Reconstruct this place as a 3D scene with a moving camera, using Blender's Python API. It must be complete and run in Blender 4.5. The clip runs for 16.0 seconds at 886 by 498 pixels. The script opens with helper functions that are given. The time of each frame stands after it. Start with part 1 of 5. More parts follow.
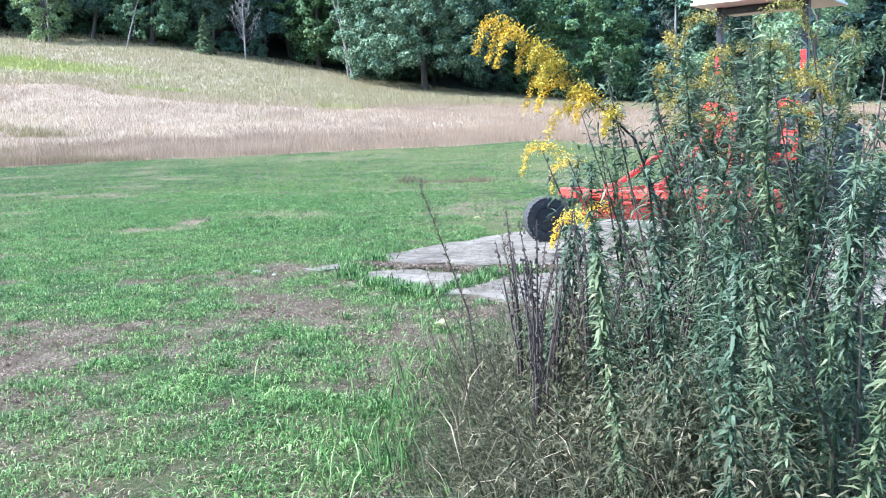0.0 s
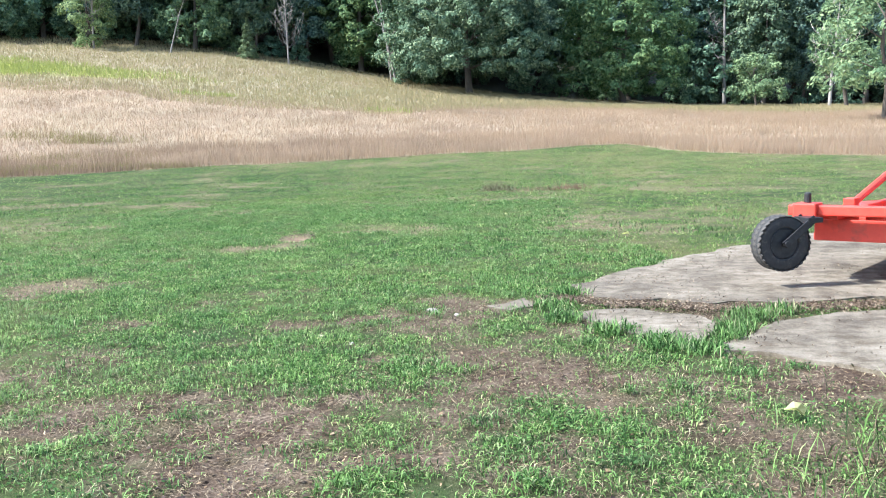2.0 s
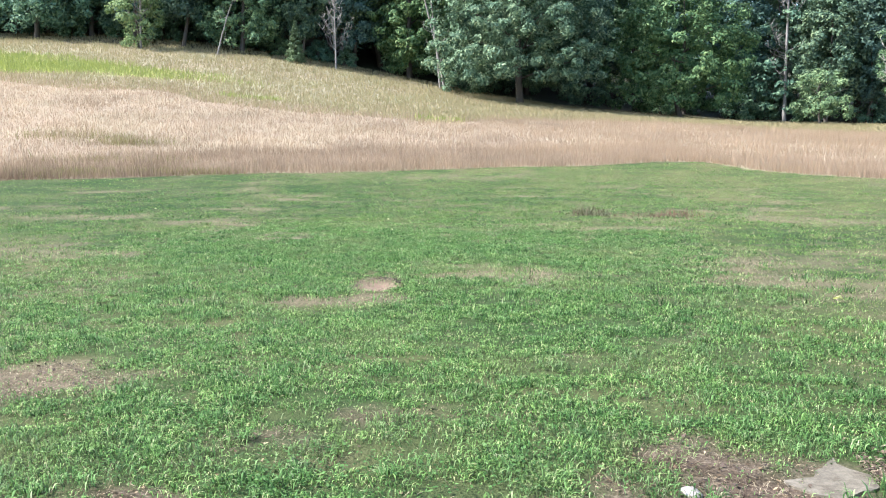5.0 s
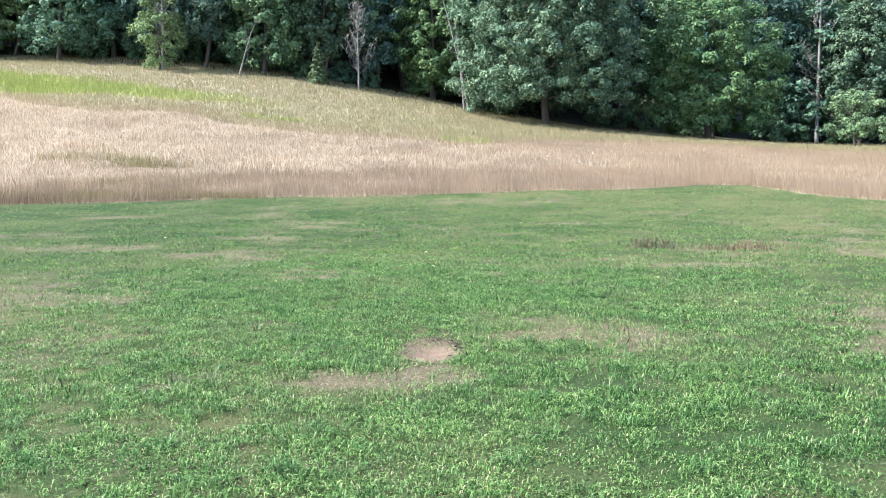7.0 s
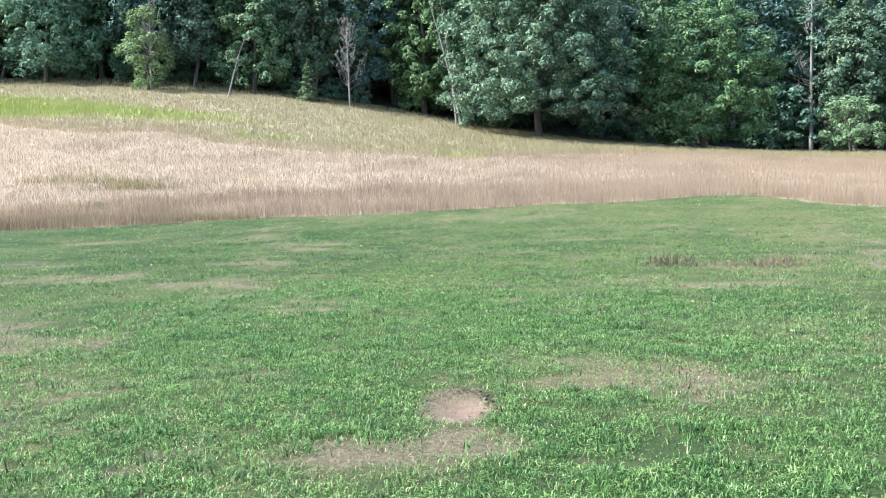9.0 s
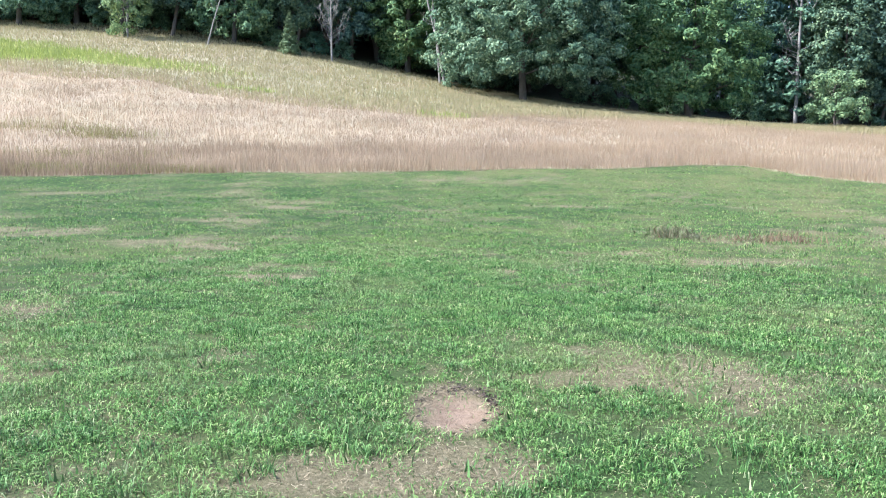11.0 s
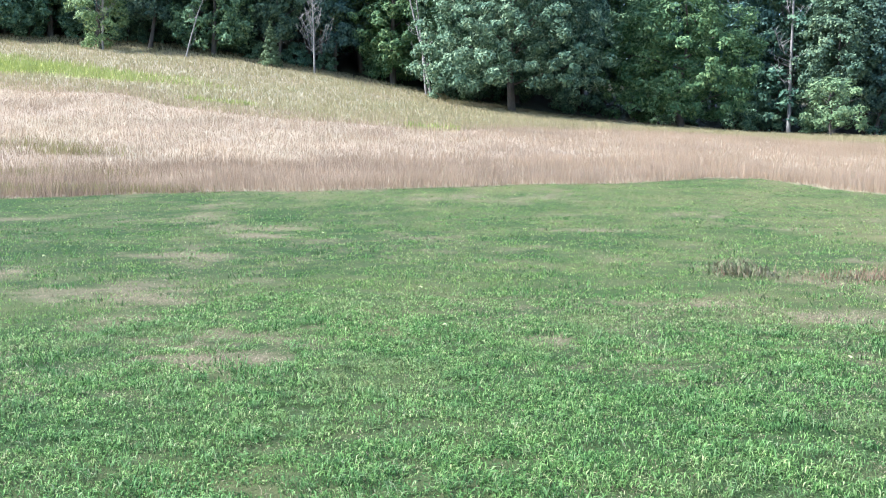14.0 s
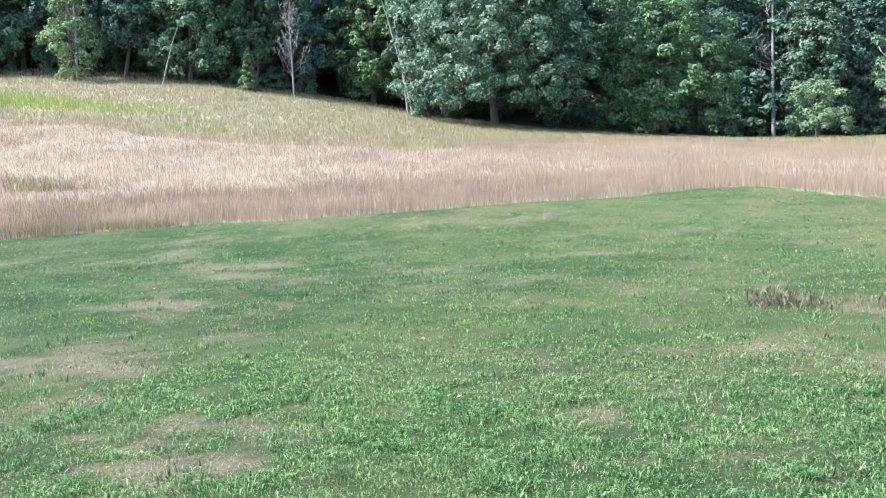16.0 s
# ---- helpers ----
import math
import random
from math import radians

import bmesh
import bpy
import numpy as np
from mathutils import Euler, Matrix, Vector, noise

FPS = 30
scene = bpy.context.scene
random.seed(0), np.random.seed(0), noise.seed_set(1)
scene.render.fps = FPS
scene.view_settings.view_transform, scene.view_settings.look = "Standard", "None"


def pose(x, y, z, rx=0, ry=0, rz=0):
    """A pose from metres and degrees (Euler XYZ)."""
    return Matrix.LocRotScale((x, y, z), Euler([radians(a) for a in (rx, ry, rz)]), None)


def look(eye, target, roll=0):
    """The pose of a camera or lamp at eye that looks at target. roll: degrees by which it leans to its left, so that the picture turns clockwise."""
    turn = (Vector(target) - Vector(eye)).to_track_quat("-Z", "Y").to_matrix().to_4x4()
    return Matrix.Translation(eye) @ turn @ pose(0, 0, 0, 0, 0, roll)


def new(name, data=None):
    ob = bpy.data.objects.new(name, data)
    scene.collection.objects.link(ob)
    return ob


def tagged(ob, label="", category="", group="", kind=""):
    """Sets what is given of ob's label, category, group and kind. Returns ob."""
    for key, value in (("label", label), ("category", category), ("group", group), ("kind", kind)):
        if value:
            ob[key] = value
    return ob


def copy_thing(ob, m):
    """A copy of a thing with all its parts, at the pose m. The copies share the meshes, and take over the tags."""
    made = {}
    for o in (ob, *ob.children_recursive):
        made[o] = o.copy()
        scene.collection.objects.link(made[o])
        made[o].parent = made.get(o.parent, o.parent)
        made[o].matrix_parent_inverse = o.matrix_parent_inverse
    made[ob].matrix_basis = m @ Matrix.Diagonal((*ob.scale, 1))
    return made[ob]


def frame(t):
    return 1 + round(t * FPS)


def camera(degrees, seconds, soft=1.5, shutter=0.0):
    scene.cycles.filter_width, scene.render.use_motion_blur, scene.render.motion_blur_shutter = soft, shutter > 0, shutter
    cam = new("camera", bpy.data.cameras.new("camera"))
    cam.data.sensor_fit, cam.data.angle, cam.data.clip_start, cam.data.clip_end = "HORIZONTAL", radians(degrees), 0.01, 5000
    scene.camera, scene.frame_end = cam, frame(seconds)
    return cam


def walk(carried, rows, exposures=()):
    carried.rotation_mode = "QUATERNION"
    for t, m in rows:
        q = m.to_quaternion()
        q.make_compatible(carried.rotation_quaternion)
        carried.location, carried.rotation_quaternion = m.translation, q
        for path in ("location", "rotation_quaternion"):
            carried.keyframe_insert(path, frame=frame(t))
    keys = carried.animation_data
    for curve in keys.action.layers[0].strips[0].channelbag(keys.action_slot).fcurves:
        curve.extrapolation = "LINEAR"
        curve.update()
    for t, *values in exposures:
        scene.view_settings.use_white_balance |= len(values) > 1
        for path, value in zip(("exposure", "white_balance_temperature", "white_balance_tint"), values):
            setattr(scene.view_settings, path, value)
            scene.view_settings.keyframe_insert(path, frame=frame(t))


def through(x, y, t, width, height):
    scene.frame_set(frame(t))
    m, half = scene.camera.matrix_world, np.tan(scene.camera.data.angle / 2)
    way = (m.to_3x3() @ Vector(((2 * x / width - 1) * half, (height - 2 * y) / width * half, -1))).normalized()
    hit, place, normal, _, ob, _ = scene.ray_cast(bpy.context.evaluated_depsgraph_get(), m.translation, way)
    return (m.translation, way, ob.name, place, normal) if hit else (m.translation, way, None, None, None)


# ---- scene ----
cam = camera(52.0, 16.0, 1.1)

PATH = [
    (0, (1.884, -0.264, 1.293), (1.879, 1.722, 1.051), -1.4),
    (0.5, (1.548, 0.137, 1.328), (1.479, 2.122, 1.091), -1.7),
    (1, (1.174, 0.519, 1.32), (1.085, 2.504, 1.088), -2.1),
    (1.5, (0.764, 1.01, 1.323), (0.677, 2.995, 1.091), -2.1),
    (2, (0.38, 1.537, 1.344), (0.302, 3.522, 1.113), -1.7),
    (2.5, (0.114, 2.058, 1.35), (0.049, 4.044, 1.123), -1.0),
    (3, (-0.111, 2.665, 1.387), (-0.172, 4.651, 1.164), -0.2),
    (3.5, (-0.32, 3.124, 1.431), (-0.379, 5.111, 1.213), 0.4),
    (4, (-0.445, 3.753, 1.477), (-0.524, 5.74, 1.261), 0.5),
    (4.5, (-0.629, 4.308, 1.458), (-0.734, 6.295, 1.249), 0.2),
    (5, (-0.763, 4.86, 1.472), (-0.922, 6.843, 1.262), -0.1),
    (5.2, (-0.792, 5.107, 1.501), (-0.981, 7.088, 1.296), -0.3),
    (7.3, (-1.5, 7.561, 1.506), (-1.706, 9.545, 1.368), -0.1),
    (7.5, (-1.544, 7.783, 1.518), (-1.759, 9.769, 1.408), -0.5),
    (8, (-1.743, 8.202, 1.52), (-1.947, 10.19, 1.429), -0.5),
    (8.5, (-1.82, 8.341, 1.555), (-2.005, 10.329, 1.443), -0.9),
    (9, (-1.782, 8.443, 1.56), (-1.971, 10.43, 1.43), -1.3),
    (9.2, (-1.785, 8.459, 1.566), (-1.972, 10.446, 1.427), -1.2),
    (11.3, (-2.082, 9.935, 1.523), (-2.219, 11.919, 1.305), 0.8),
    (11.5, (-2.127, 10.143, 1.53), (-2.262, 12.127, 1.319), 0.6),
    (12, (-2.285, 10.677, 1.565), (-2.405, 12.663, 1.366), 0.7),
    (12.5, (-2.336, 11.226, 1.564), (-2.457, 13.213, 1.37), 0.8),
    (13, (-2.434, 11.777, 1.562), (-2.545, 13.764, 1.37), 0.8),
    (13.5, (-2.551, 12.353, 1.572), (-2.657, 14.341, 1.38), 0.6),
    (14, (-2.609, 12.941, 1.606), (-2.716, 14.929, 1.418), 0.2),
    (14.5, (-2.726, 13.491, 1.623), (-2.832, 15.48, 1.446), -0.3),
    (15, (-2.768, 13.951, 1.648), (-2.891, 15.941, 1.492), -0.7),
    (15.5, (-2.796, 14.415, 1.71), (-2.918, 16.407, 1.571), -1.7),
    (16, (-2.864, 14.591, 1.744), (-2.942, 16.584, 1.593), -2.2),
]
walk(cam, [(t, look(eye, target, roll)) for t, eye, target, roll in PATH],
     [(0, 1.68, 5200, 11), (1, 1.58, 5450, 9), (2, 1.5, 6000, 10), (3.5, 1.5, 6150, 11), (9, 1.52, 5850, 9), (13, 1.58, 5700, 10), (16, 1.56, 5600, 11)])


# ---- light ----
SUN_DIR = Vector((-0.82, -0.14, 0.84)).normalized()      # towards the sun
world = bpy.data.worlds.new("world")
scene.world = world
world.use_nodes = True
wn = world.node_tree.nodes
sky = wn.new("ShaderNodeTexSky")
sky.sky_type = "NISHITA"
sky.sun_disc = False
sky.sun_elevation = math.asin(SUN_DIR.z)
sky.sun_rotation = math.atan2(SUN_DIR.x, SUN_DIR.y)
sky.dust_density = 1.5
world.node_tree.links.new(sky.outputs[0], wn["Background"].inputs[0])
wn["Background"].inputs[1].default_value = 0.15
sun = new("sun", bpy.data.lights.new("sun", "SUN"))
sun.data.energy = 5.0
sun.data.angle = radians(3)
sun.data.color = (1.0, 0.965, 0.91)
sun.matrix_world = look(SUN_DIR * 100, (0, 0, 0))

# ---- helpers of this place ----
rng = np.random.default_rng(7)


def smooth(a, b, v):
    k = np.clip((v - a) / (b - a), 0, 1)
    return k * k * (3 - 2 * k)


def vnoise(x, y, size, seed=0):
    """Value noise between 0 and 1."""
    x, y = np.asarray(x, float) / size + 131.7 * seed, np.asarray(y, float) / size + 71.3 * seed
    ix, iy = np.floor(x), np.floor(y)
    fx, fy = x - ix, y - iy
    fx, fy = fx * fx * (3 - 2 * fx), fy * fy * (3 - 2 * fy)

    def h(a, b):
        v = np.sin(a * 127.1 + b * 311.7 + seed * 17.3) * 43758.5453
        return v - np.floor(v)
    return (h(ix, iy) * (1 - fx) + h(ix + 1, iy) * fx) * (1 - fy) + (h(ix, iy + 1) * (1 - fx) + h(ix + 1, iy + 1) * fx) * fy


def height(x, y):
    """Ground height: a level lawn, then a meadow that climbs to the woods, more so towards -x."""
    x, y = np.asarray(x, float), np.asarray(y, float)
    rise = 0.03 * np.log1p(np.exp((np.minimum(y, 190) - 30) / 3)) * 3
    s = 0.022 + 0.16 / (1 + np.exp((x + 17) / 16))
    hill = s * np.log1p(np.exp((np.minimum(y, 190) - 46) / 5)) * 5
    bumps = 0.05 * (vnoise(x, y, 2.3, 1) - 0.5) * smooth(2, 12, y) + 0.5 * (vnoise(x, y, 22, 2) - 0.5) * smooth(60, 90, y)
    woods = 0.13 * np.log1p(np.exp((np.minimum(y, 330) - 140) / 4)) * 4
    return rise + hill + woods + bumps * smooth(0.0, 0.4, np.hypot(x - 5.5, y - 10.5) - 7.0)


def meadow_edge(x):
    """The line where the mown lawn meets the tall hay."""
    return np.interp(x, [-60, -32, -20.6, -17, -13.5, -9.3, -2.6, 2.3, 6.4, 8.6, 10.0, 11.4, 16, 25, 60], [12, 30, 39.3, 40.8, 42.9, 44.1, 46.9, 49, 51.6, 51.6, 47, 44, 40, 36, 28]) + 1.2 * (vnoise(x, 0 * x, 2.0, 5) - 0.5)


def upper_line(x, y):
    """Where the tall hay gives way to the shorter upper meadow."""
    return np.interp(x, [-60, -39, -17, -7, 0, 10, 60], [94, 87, 81, 79, 90, 98, 104]) + 6 * (vnoise(x, y, 7, 8) - 0.5)


def strip_share(x, y):
    """A strip of goldenrod across the upper meadow, thinning out towards +x."""
    off = np.abs(y - (97 - 0.16 * (x + 31))) / (3.2 + 0.17 * np.maximum(0, -31 - x)) + 0.9 * (vnoise(x, y, 3.5, 9) - 0.5) + 0.5 * (vnoise(x, y, 1.2, 10) - 0.5)
    main = smooth(1.25, 0.4, off) * (0.5 + 0.5 * smooth(-30, -50, x)) * smooth(-20, -32, x + 8 * vnoise(x, y, 4, 11))
    spots = smooth(1.1, 0.5, np.hypot((x + 24) / 3.2, (y - 85) / 1.2) + vnoise(x, y, 1.5, 17) - 0.5) + smooth(1.1, 0.5, np.hypot((x + 7) / 2.2, (y - 79) / 1.2) + vnoise(x, y, 1.5, 18) - 0.5)
    return np.clip(main + 0.6 * spots, 0, 1)


# Worn spots in the lawn: x, y, half width, half depth, strength
WORN_START = [(-1.0, 6.3, 0.9, 0.35, 0.8), (-1.6, 6.0, 0.7, 0.5, 0.8), (-0.1, 5.3, 0.7, 0.3, 0.8), (0.6, 6.9, 0.6, 0.4, 0.8), (0.0, 8.3, 0.6, 0.4, 0.8),
              (0.75, 4.8, 0.5, 0.3, 0.6), (0.6, 7.1, 0.6, 0.4, 0.8), (-0.85, 7.55, 0.5, 0.3, 0.7), (0.1, 8.9, 0.6, 0.3, 0.9), (-0.4, 4.3, 0.8, 0.3, 0.7), (1.5, 4.2, 0.5, 0.5, 0.6), (-1.1, 8.3, 0.5, 0.2, 0.8), (-0.25, 8.5, 0.6, 0.2, 0.9), (-1.3, 7.7, 0.4, 0.2, 0.8), (-2.4, 8.4, 0.3, 0.25, 0.8)]
WORN_MID = [(-3.9, 10.3, 0.45, 0.8, 0.8), (-1.3, 9.8, 0.5, 0.3, 0.7), (-2.1, 9.4, 0.5, 0.3, 0.6), (0.15, 9.1, 0.5, 0.3, 0.9), (-2.55, 13.8, 0.75, 0.4, 0.85), (-2.3, 14.1, 0.4, 0.35, 0.8), (-0.85, 15.8, 0.9, 0.5, 0.95), (-5.0, 21.0, 0.8, 0.6, 0.7), (0.9, 22.6, 1.3, 0.5, 0.6),
            (-1.0, 16.3, 0.8, 0.6, 0.7), (-0.6, 15.4, 0.35, 0.5, 0.7), (-4.1, 16.0, 0.25, 0.3, 0.7), (-5.6, 15.4, 0.6, 0.6, 0.55), (-7.4, 17.8, 0.5, 0.5, 0.8), (-7.3, 17.3, 0.7, 0.4, 0.6)]
WORN_FAR = [(-10.3, 25.0, 1.5, 1.0, 0.65), (-7.5, 23.7, 1.2, 0.8, 0.65), (-8.0, 33.0, 1.5, 1.0, 0.6), (-6.4, 21.8, 0.5, 0.4, 0.6), (-6.5, 24.4, 1.0, 0.6, 0.5),
            (-4.85, 20.1, 0.5, 0.4, 0.75), (-2.15, 21.1, 0.25, 0.4, 0.6), (-0.3, 33.2, 1.0, 0.4, 0.8), (-0.2, 37.0, 1.0, 0.3, 0.6), (-0.5, 23.1, 1.6, 0.6, 0.4), (2.4, 25.4, 1.1, 0.7, 0.5), (-7.9, 27.9, 0.9, 0.4, 0.75), (-7.4, 31.2, 0.7, 0.5, 0.8), (-6.5, 24.1, 0.4, 0.35, 0.7), (-9.8, 24.5, 0.4, 0.4, 0.8)]
PIT = (-2.31, 14.88)


def worn(x, y):
    """How bare the lawn is: 0 closed grass, 1 earth."""
    n = 0.32 * vnoise(x, y, 0.8, 3) + 0.36 * vnoise(x, y, 0.27, 19) + 0.32 * vnoise(x, y, 0.09, 4)
    v = 0.8 * (vnoise(x, y, 3.4, 6) - 0.40) * (1 - 0.2 * smooth(18, 30, y)) + 0.42 * (vnoise(x, y, 1.3, 28) - 0.5) + 0.33 * smooth(10.0, 6.5, y) * smooth(3.4, 1.6, x)
    for cx, cy, rx, ry, k in WORN_START + WORN_MID + WORN_FAR:
        v = np.maximum(v, k * np.exp(-(((x - cx) / rx) ** 2 + ((y - cy) / ry) ** 2) * 0.7))
    far = smooth(9, 16, y)
    b = smooth(0.60 - 0.04 * far, 1.06, v * (0.66 + 0.14 * far) + n * 0.95)
    pit = smooth(1.25, 0.8, np.hypot((x - PIT[0]) / 0.25, (y - PIT[1]) / 0.5) + 1.1 * (n - 0.5))
    return np.maximum(b * (1 - 0.25 * far), pit)


def pit_mask(x, y):
    return smooth(1.05, 0.8, np.hypot((x - PIT[0]) / 0.2, (y - PIT[1]) / 0.38) + 0.5 * (vnoise(x, y, 0.3, 19) - 0.5) + 0.35 * (vnoise(x, y, 0.1, 4) - 0.5))


# Broad tones of the lawn: x, y, half width, half depth, paler (+) or deeper green (-)
# The patch at x 10, y 42 puts sunlight on the far lawn into colour.
TONES = [(1.8, 24.3, 3.2, 2.4, 0.35), (-10.0, 27.0, 6.0, 3.5, -0.25), (10.0, 42.0, 9.0, 9.0, 0.6), (-3.0, 46.0, 7.0, 2.2, 0.35), (-2.2, 19.4, 4.5, 1.7, -0.38), (4.5, 20.5, 4.0, 2.2, -0.3),
         (-15.0, 36.0, 8.0, 6.0, -0.5), (-6.0, 29.0, 8.0, 4.5, -0.25), (6.0, 34.0, 6.0, 4.0, 0.2), (-5.0, 8.5, 2.5, 2.5, 0.15), (-4.0, 13.0, 2.5, 1.5, 0.15), (3.0, 16.5, 3.0, 1.5, 0.1)]


def lawn_tone(x, y):
    """The lawn's colour: 0 deep green, 1 pale yellow-green."""
    v = 0.5 + 0.62 * (vnoise(x, y, 2.1, 41) - 0.5) + 0.55 * (vnoise(x, y, 0.75, 42) - 0.5) + 0.4 * (vnoise(x, y, 0.24, 43) - 0.5)
    for cx, cy, rx, ry, k in TONES:
        v = v + k * np.exp(-(((x - cx) / rx) ** 2 + ((y - cy) / ry) ** 2))
    return np.clip(v, 0, 1)


def hay_tone(x, y):
    """The hay's colour: 0 weathered brown, 1 pale."""
    v = 0.58 + 0.5 * (vnoise(x, y, 6.0, 44) - 0.5) + 0.45 * (vnoise(x, y, 1.7, 45) - 0.5) + 0.3 * smooth(-8, 15, x)
    return np.clip(v - 0.34 * smooth(-8, -20, x) * smooth(60, 46, y), 0, 1)


# ---- materials ----
def mat(name, rough=0.8, metal=0.0):
    m = bpy.data.materials.new(name)
    m.use_nodes = True
    t = m.node_tree
    b = t.nodes["Principled BSDF"]
    b.inputs["Roughness"].default_value = rough
    b.inputs["Metallic"].default_value = metal
    return m, t, b


def ramp(t, fac, stops):
    r = t.nodes.new("ShaderNodeValToRGB")
    el = r.color_ramp.elements
    while len(el) < len(stops):
        el.new(0.5)
    for e, (p, c) in zip(el, stops):
        e.position, e.color = p, (*c, 1)
    t.links.new(fac, r.inputs[0])
    return r.outputs[0]


def tex(t, scale, detail=4, rough=0.6, coords="Object", stretch=None):
    n = t.nodes.new("ShaderNodeTexNoise")
    n.inputs["Scale"].default_value, n.inputs["Detail"].default_value, n.inputs["Roughness"].default_value = scale, detail, rough
    c = t.nodes.new("ShaderNodeNewGeometry").outputs["Position"] if coords == "World" else t.nodes.new("ShaderNodeTexCoord").outputs[coords]
    if stretch:
        mp = t.nodes.new("ShaderNodeMapping")
        mp.inputs["Scale"].default_value = stretch
        t.links.new(c, mp.inputs[0])
        c = mp.outputs[0]
    t.links.new(c, n.inputs["Vector"])
    return n.outputs["Fac"]


def mix(t, fac, a, b, kind="MIX"):
    n = t.nodes.new("ShaderNodeMix")
    n.data_type, n.blend_type = "RGBA", kind
    if isinstance(fac, (int, float)):
        n.inputs[0].default_value = fac
    else:
        t.links.new(fac, n.inputs[0])
    for i, v in ((6, a), (7, b)):
        if isinstance(v, tuple):
            n.inputs[i].default_value = (*v, 1)
        else:
            t.links.new(v, n.inputs[i])
    return n.outputs[2]


def bump(t, b, fac, strength=0.4, distance=0.01):
    n = t.nodes.new("ShaderNodeBump")
    n.inputs["Strength"].default_value, n.inputs["Distance"].default_value = strength, distance
    t.links.new(fac, n.inputs["Height"])
    t.links.new(n.outputs[0], b.inputs["Normal"])


def two_scale(name, dark, light, fine, coarse, rough=0.8, metal=0.0, relief=0.3, depth=0.01, coords="Object", stretch=None, wear=None):
    """A surface with grain and broad stains; wear: a third colour in scattered spots."""
    m, t, b = mat(name, rough, metal)
    a = ramp(t, tex(t, fine, 5, 0.65, coords, stretch), [(0.3, dark), (0.7, light)])
    c = mix(t, 0.45, a, ramp(t, tex(t, coarse, 3, 0.6, coords), [(0.35, dark), (0.68, light)]))
    if wear:
        n = t.nodes.new("ShaderNodeMapRange")
        n.inputs[1].default_value, n.inputs[2].default_value, n.inputs[4].default_value = 0.53, 0.68, 0.85
        t.links.new(tex(t, coarse * 2.7, 6, 0.7, coords), n.inputs[0])
        c = mix(t, n.outputs[0], c, wear)
    t.links.new(c, b.inputs["Base Color"])
    if relief:
        bump(t, b, tex(t, fine, 5, 0.65, coords, stretch), relief, depth)
    return m


def tone_ramp(t, deep=(0.58, 0.73, 0.68), pale=(1.36, 1.18, 1.25)):
    n = t.nodes.new("ShaderNodeAttribute")
    n.attribute_name = "tone"
    return ramp(t, n.outputs["Fac"], [(0.0, deep), (0.5, (1.0, 1.0, 1.0)), (1.0, pale)])


def blade_mat(name, stops, patch, patch_size, through=0.35, rough=0.65, dry=None, toned=None):
    """Leaves and blades: every piece its own tone, with broad patches of another tone."""
    m, t, b = mat(name, rough)
    geo = t.nodes.new("ShaderNodeNewGeometry")
    own = ramp(t, geo.outputs["Random Per Island"], stops)
    n = tex(t, 1.0 / patch_size, 3, 0.6, "World")
    fac = t.nodes.new("ShaderNodeMapRange")
    fac.inputs[1].default_value, fac.inputs[2].default_value, fac.inputs[4].default_value = 0.4, 0.66, 0.75
    t.links.new(n, fac.inputs[0])
    col = mix(t, fac.outputs[0], own, patch, "MULTIPLY")
    if dry:
        d = t.nodes.new("ShaderNodeMapRange")
        d.inputs[1].default_value, d.inputs[2].default_value, d.inputs[4].default_value = 0.50, 0.70, 0.45
        t.links.new(tex(t, 0.42, 6, 0.7, "World"), d.inputs[0])
        col = mix(t, d.outputs[0], col, dry)
    if toned:
        col = mix(t, 1.0, col, tone_ramp(t, *toned), "MULTIPLY")
    info = t.nodes.new("ShaderNodeObjectInfo")
    vary = ramp(t, info.outputs["Random"], [(0.0, (0.80, 0.86, 0.86)), (0.5, (1, 1, 1)), (1.0, (1.22, 1.12, 0.86))])
    col = mix(t, 1.0, col, vary, "MULTIPLY")
    t.links.new(col, b.inputs["Base Color"])
    b.inputs["Specular IOR Level"].default_value = 0.18
    tr = t.nodes.new("ShaderNodeBsdfTranslucent")
    t.links.new(col, tr.inputs[0])
    ms = t.nodes.new("ShaderNodeMixShader")
    ms.inputs[0].default_value = through
    t.links.new(b.outputs[0], ms.inputs[1])
    t.links.new(tr.outputs[0], ms.inputs[2])
    t.links.new(ms.outputs[0], t.nodes["Material Output"].inputs[0])
    return m


# Dark patches and wide stops put clump shade and highlights into the blade colour.
M_LAWN = blade_mat("lawn_blades", [(0.0, (0.019, 0.044, 0.013)), (0.3, (0.057, 0.122, 0.034)), (0.6, (0.140, 0.272, 0.076)), (0.88, (0.284, 0.460, 0.162)), (1.0, (0.527, 0.520, 0.305))], (0.38, 0.53, 0.47), 0.30, dry=(0.25, 0.245, 0.135), toned=())
M_CLOVER = blade_mat("clover_leaves", [(0.0, (0.045, 0.11, 0.030)), (0.6, (0.12, 0.23, 0.065)), (1.0, (0.25, 0.38, 0.13))], (0.75, 0.88, 0.82), 0.9)
M_STRAW = blade_mat("dry_blades", [(0.0, (0.12, 0.088, 0.058)), (0.5, (0.30, 0.24, 0.155)), (1.0, (0.50, 0.42, 0.29))], (0.72, 0.70, 0.66), 0.8, 0.15)
M_HAY = blade_mat("hay_blades", [(0.0, (0.310, 0.228, 0.160)), (0.5, (0.355, 0.266, 0.191)), (0.9, (0.385, 0.294, 0.214)), (1.0, (0.330, 0.285, 0.181))], (0.86, 0.85, 0.81), 4.5, 0.55, toned=((0.62, 0.60, 0.58), (1.16, 1.15, 1.13)))
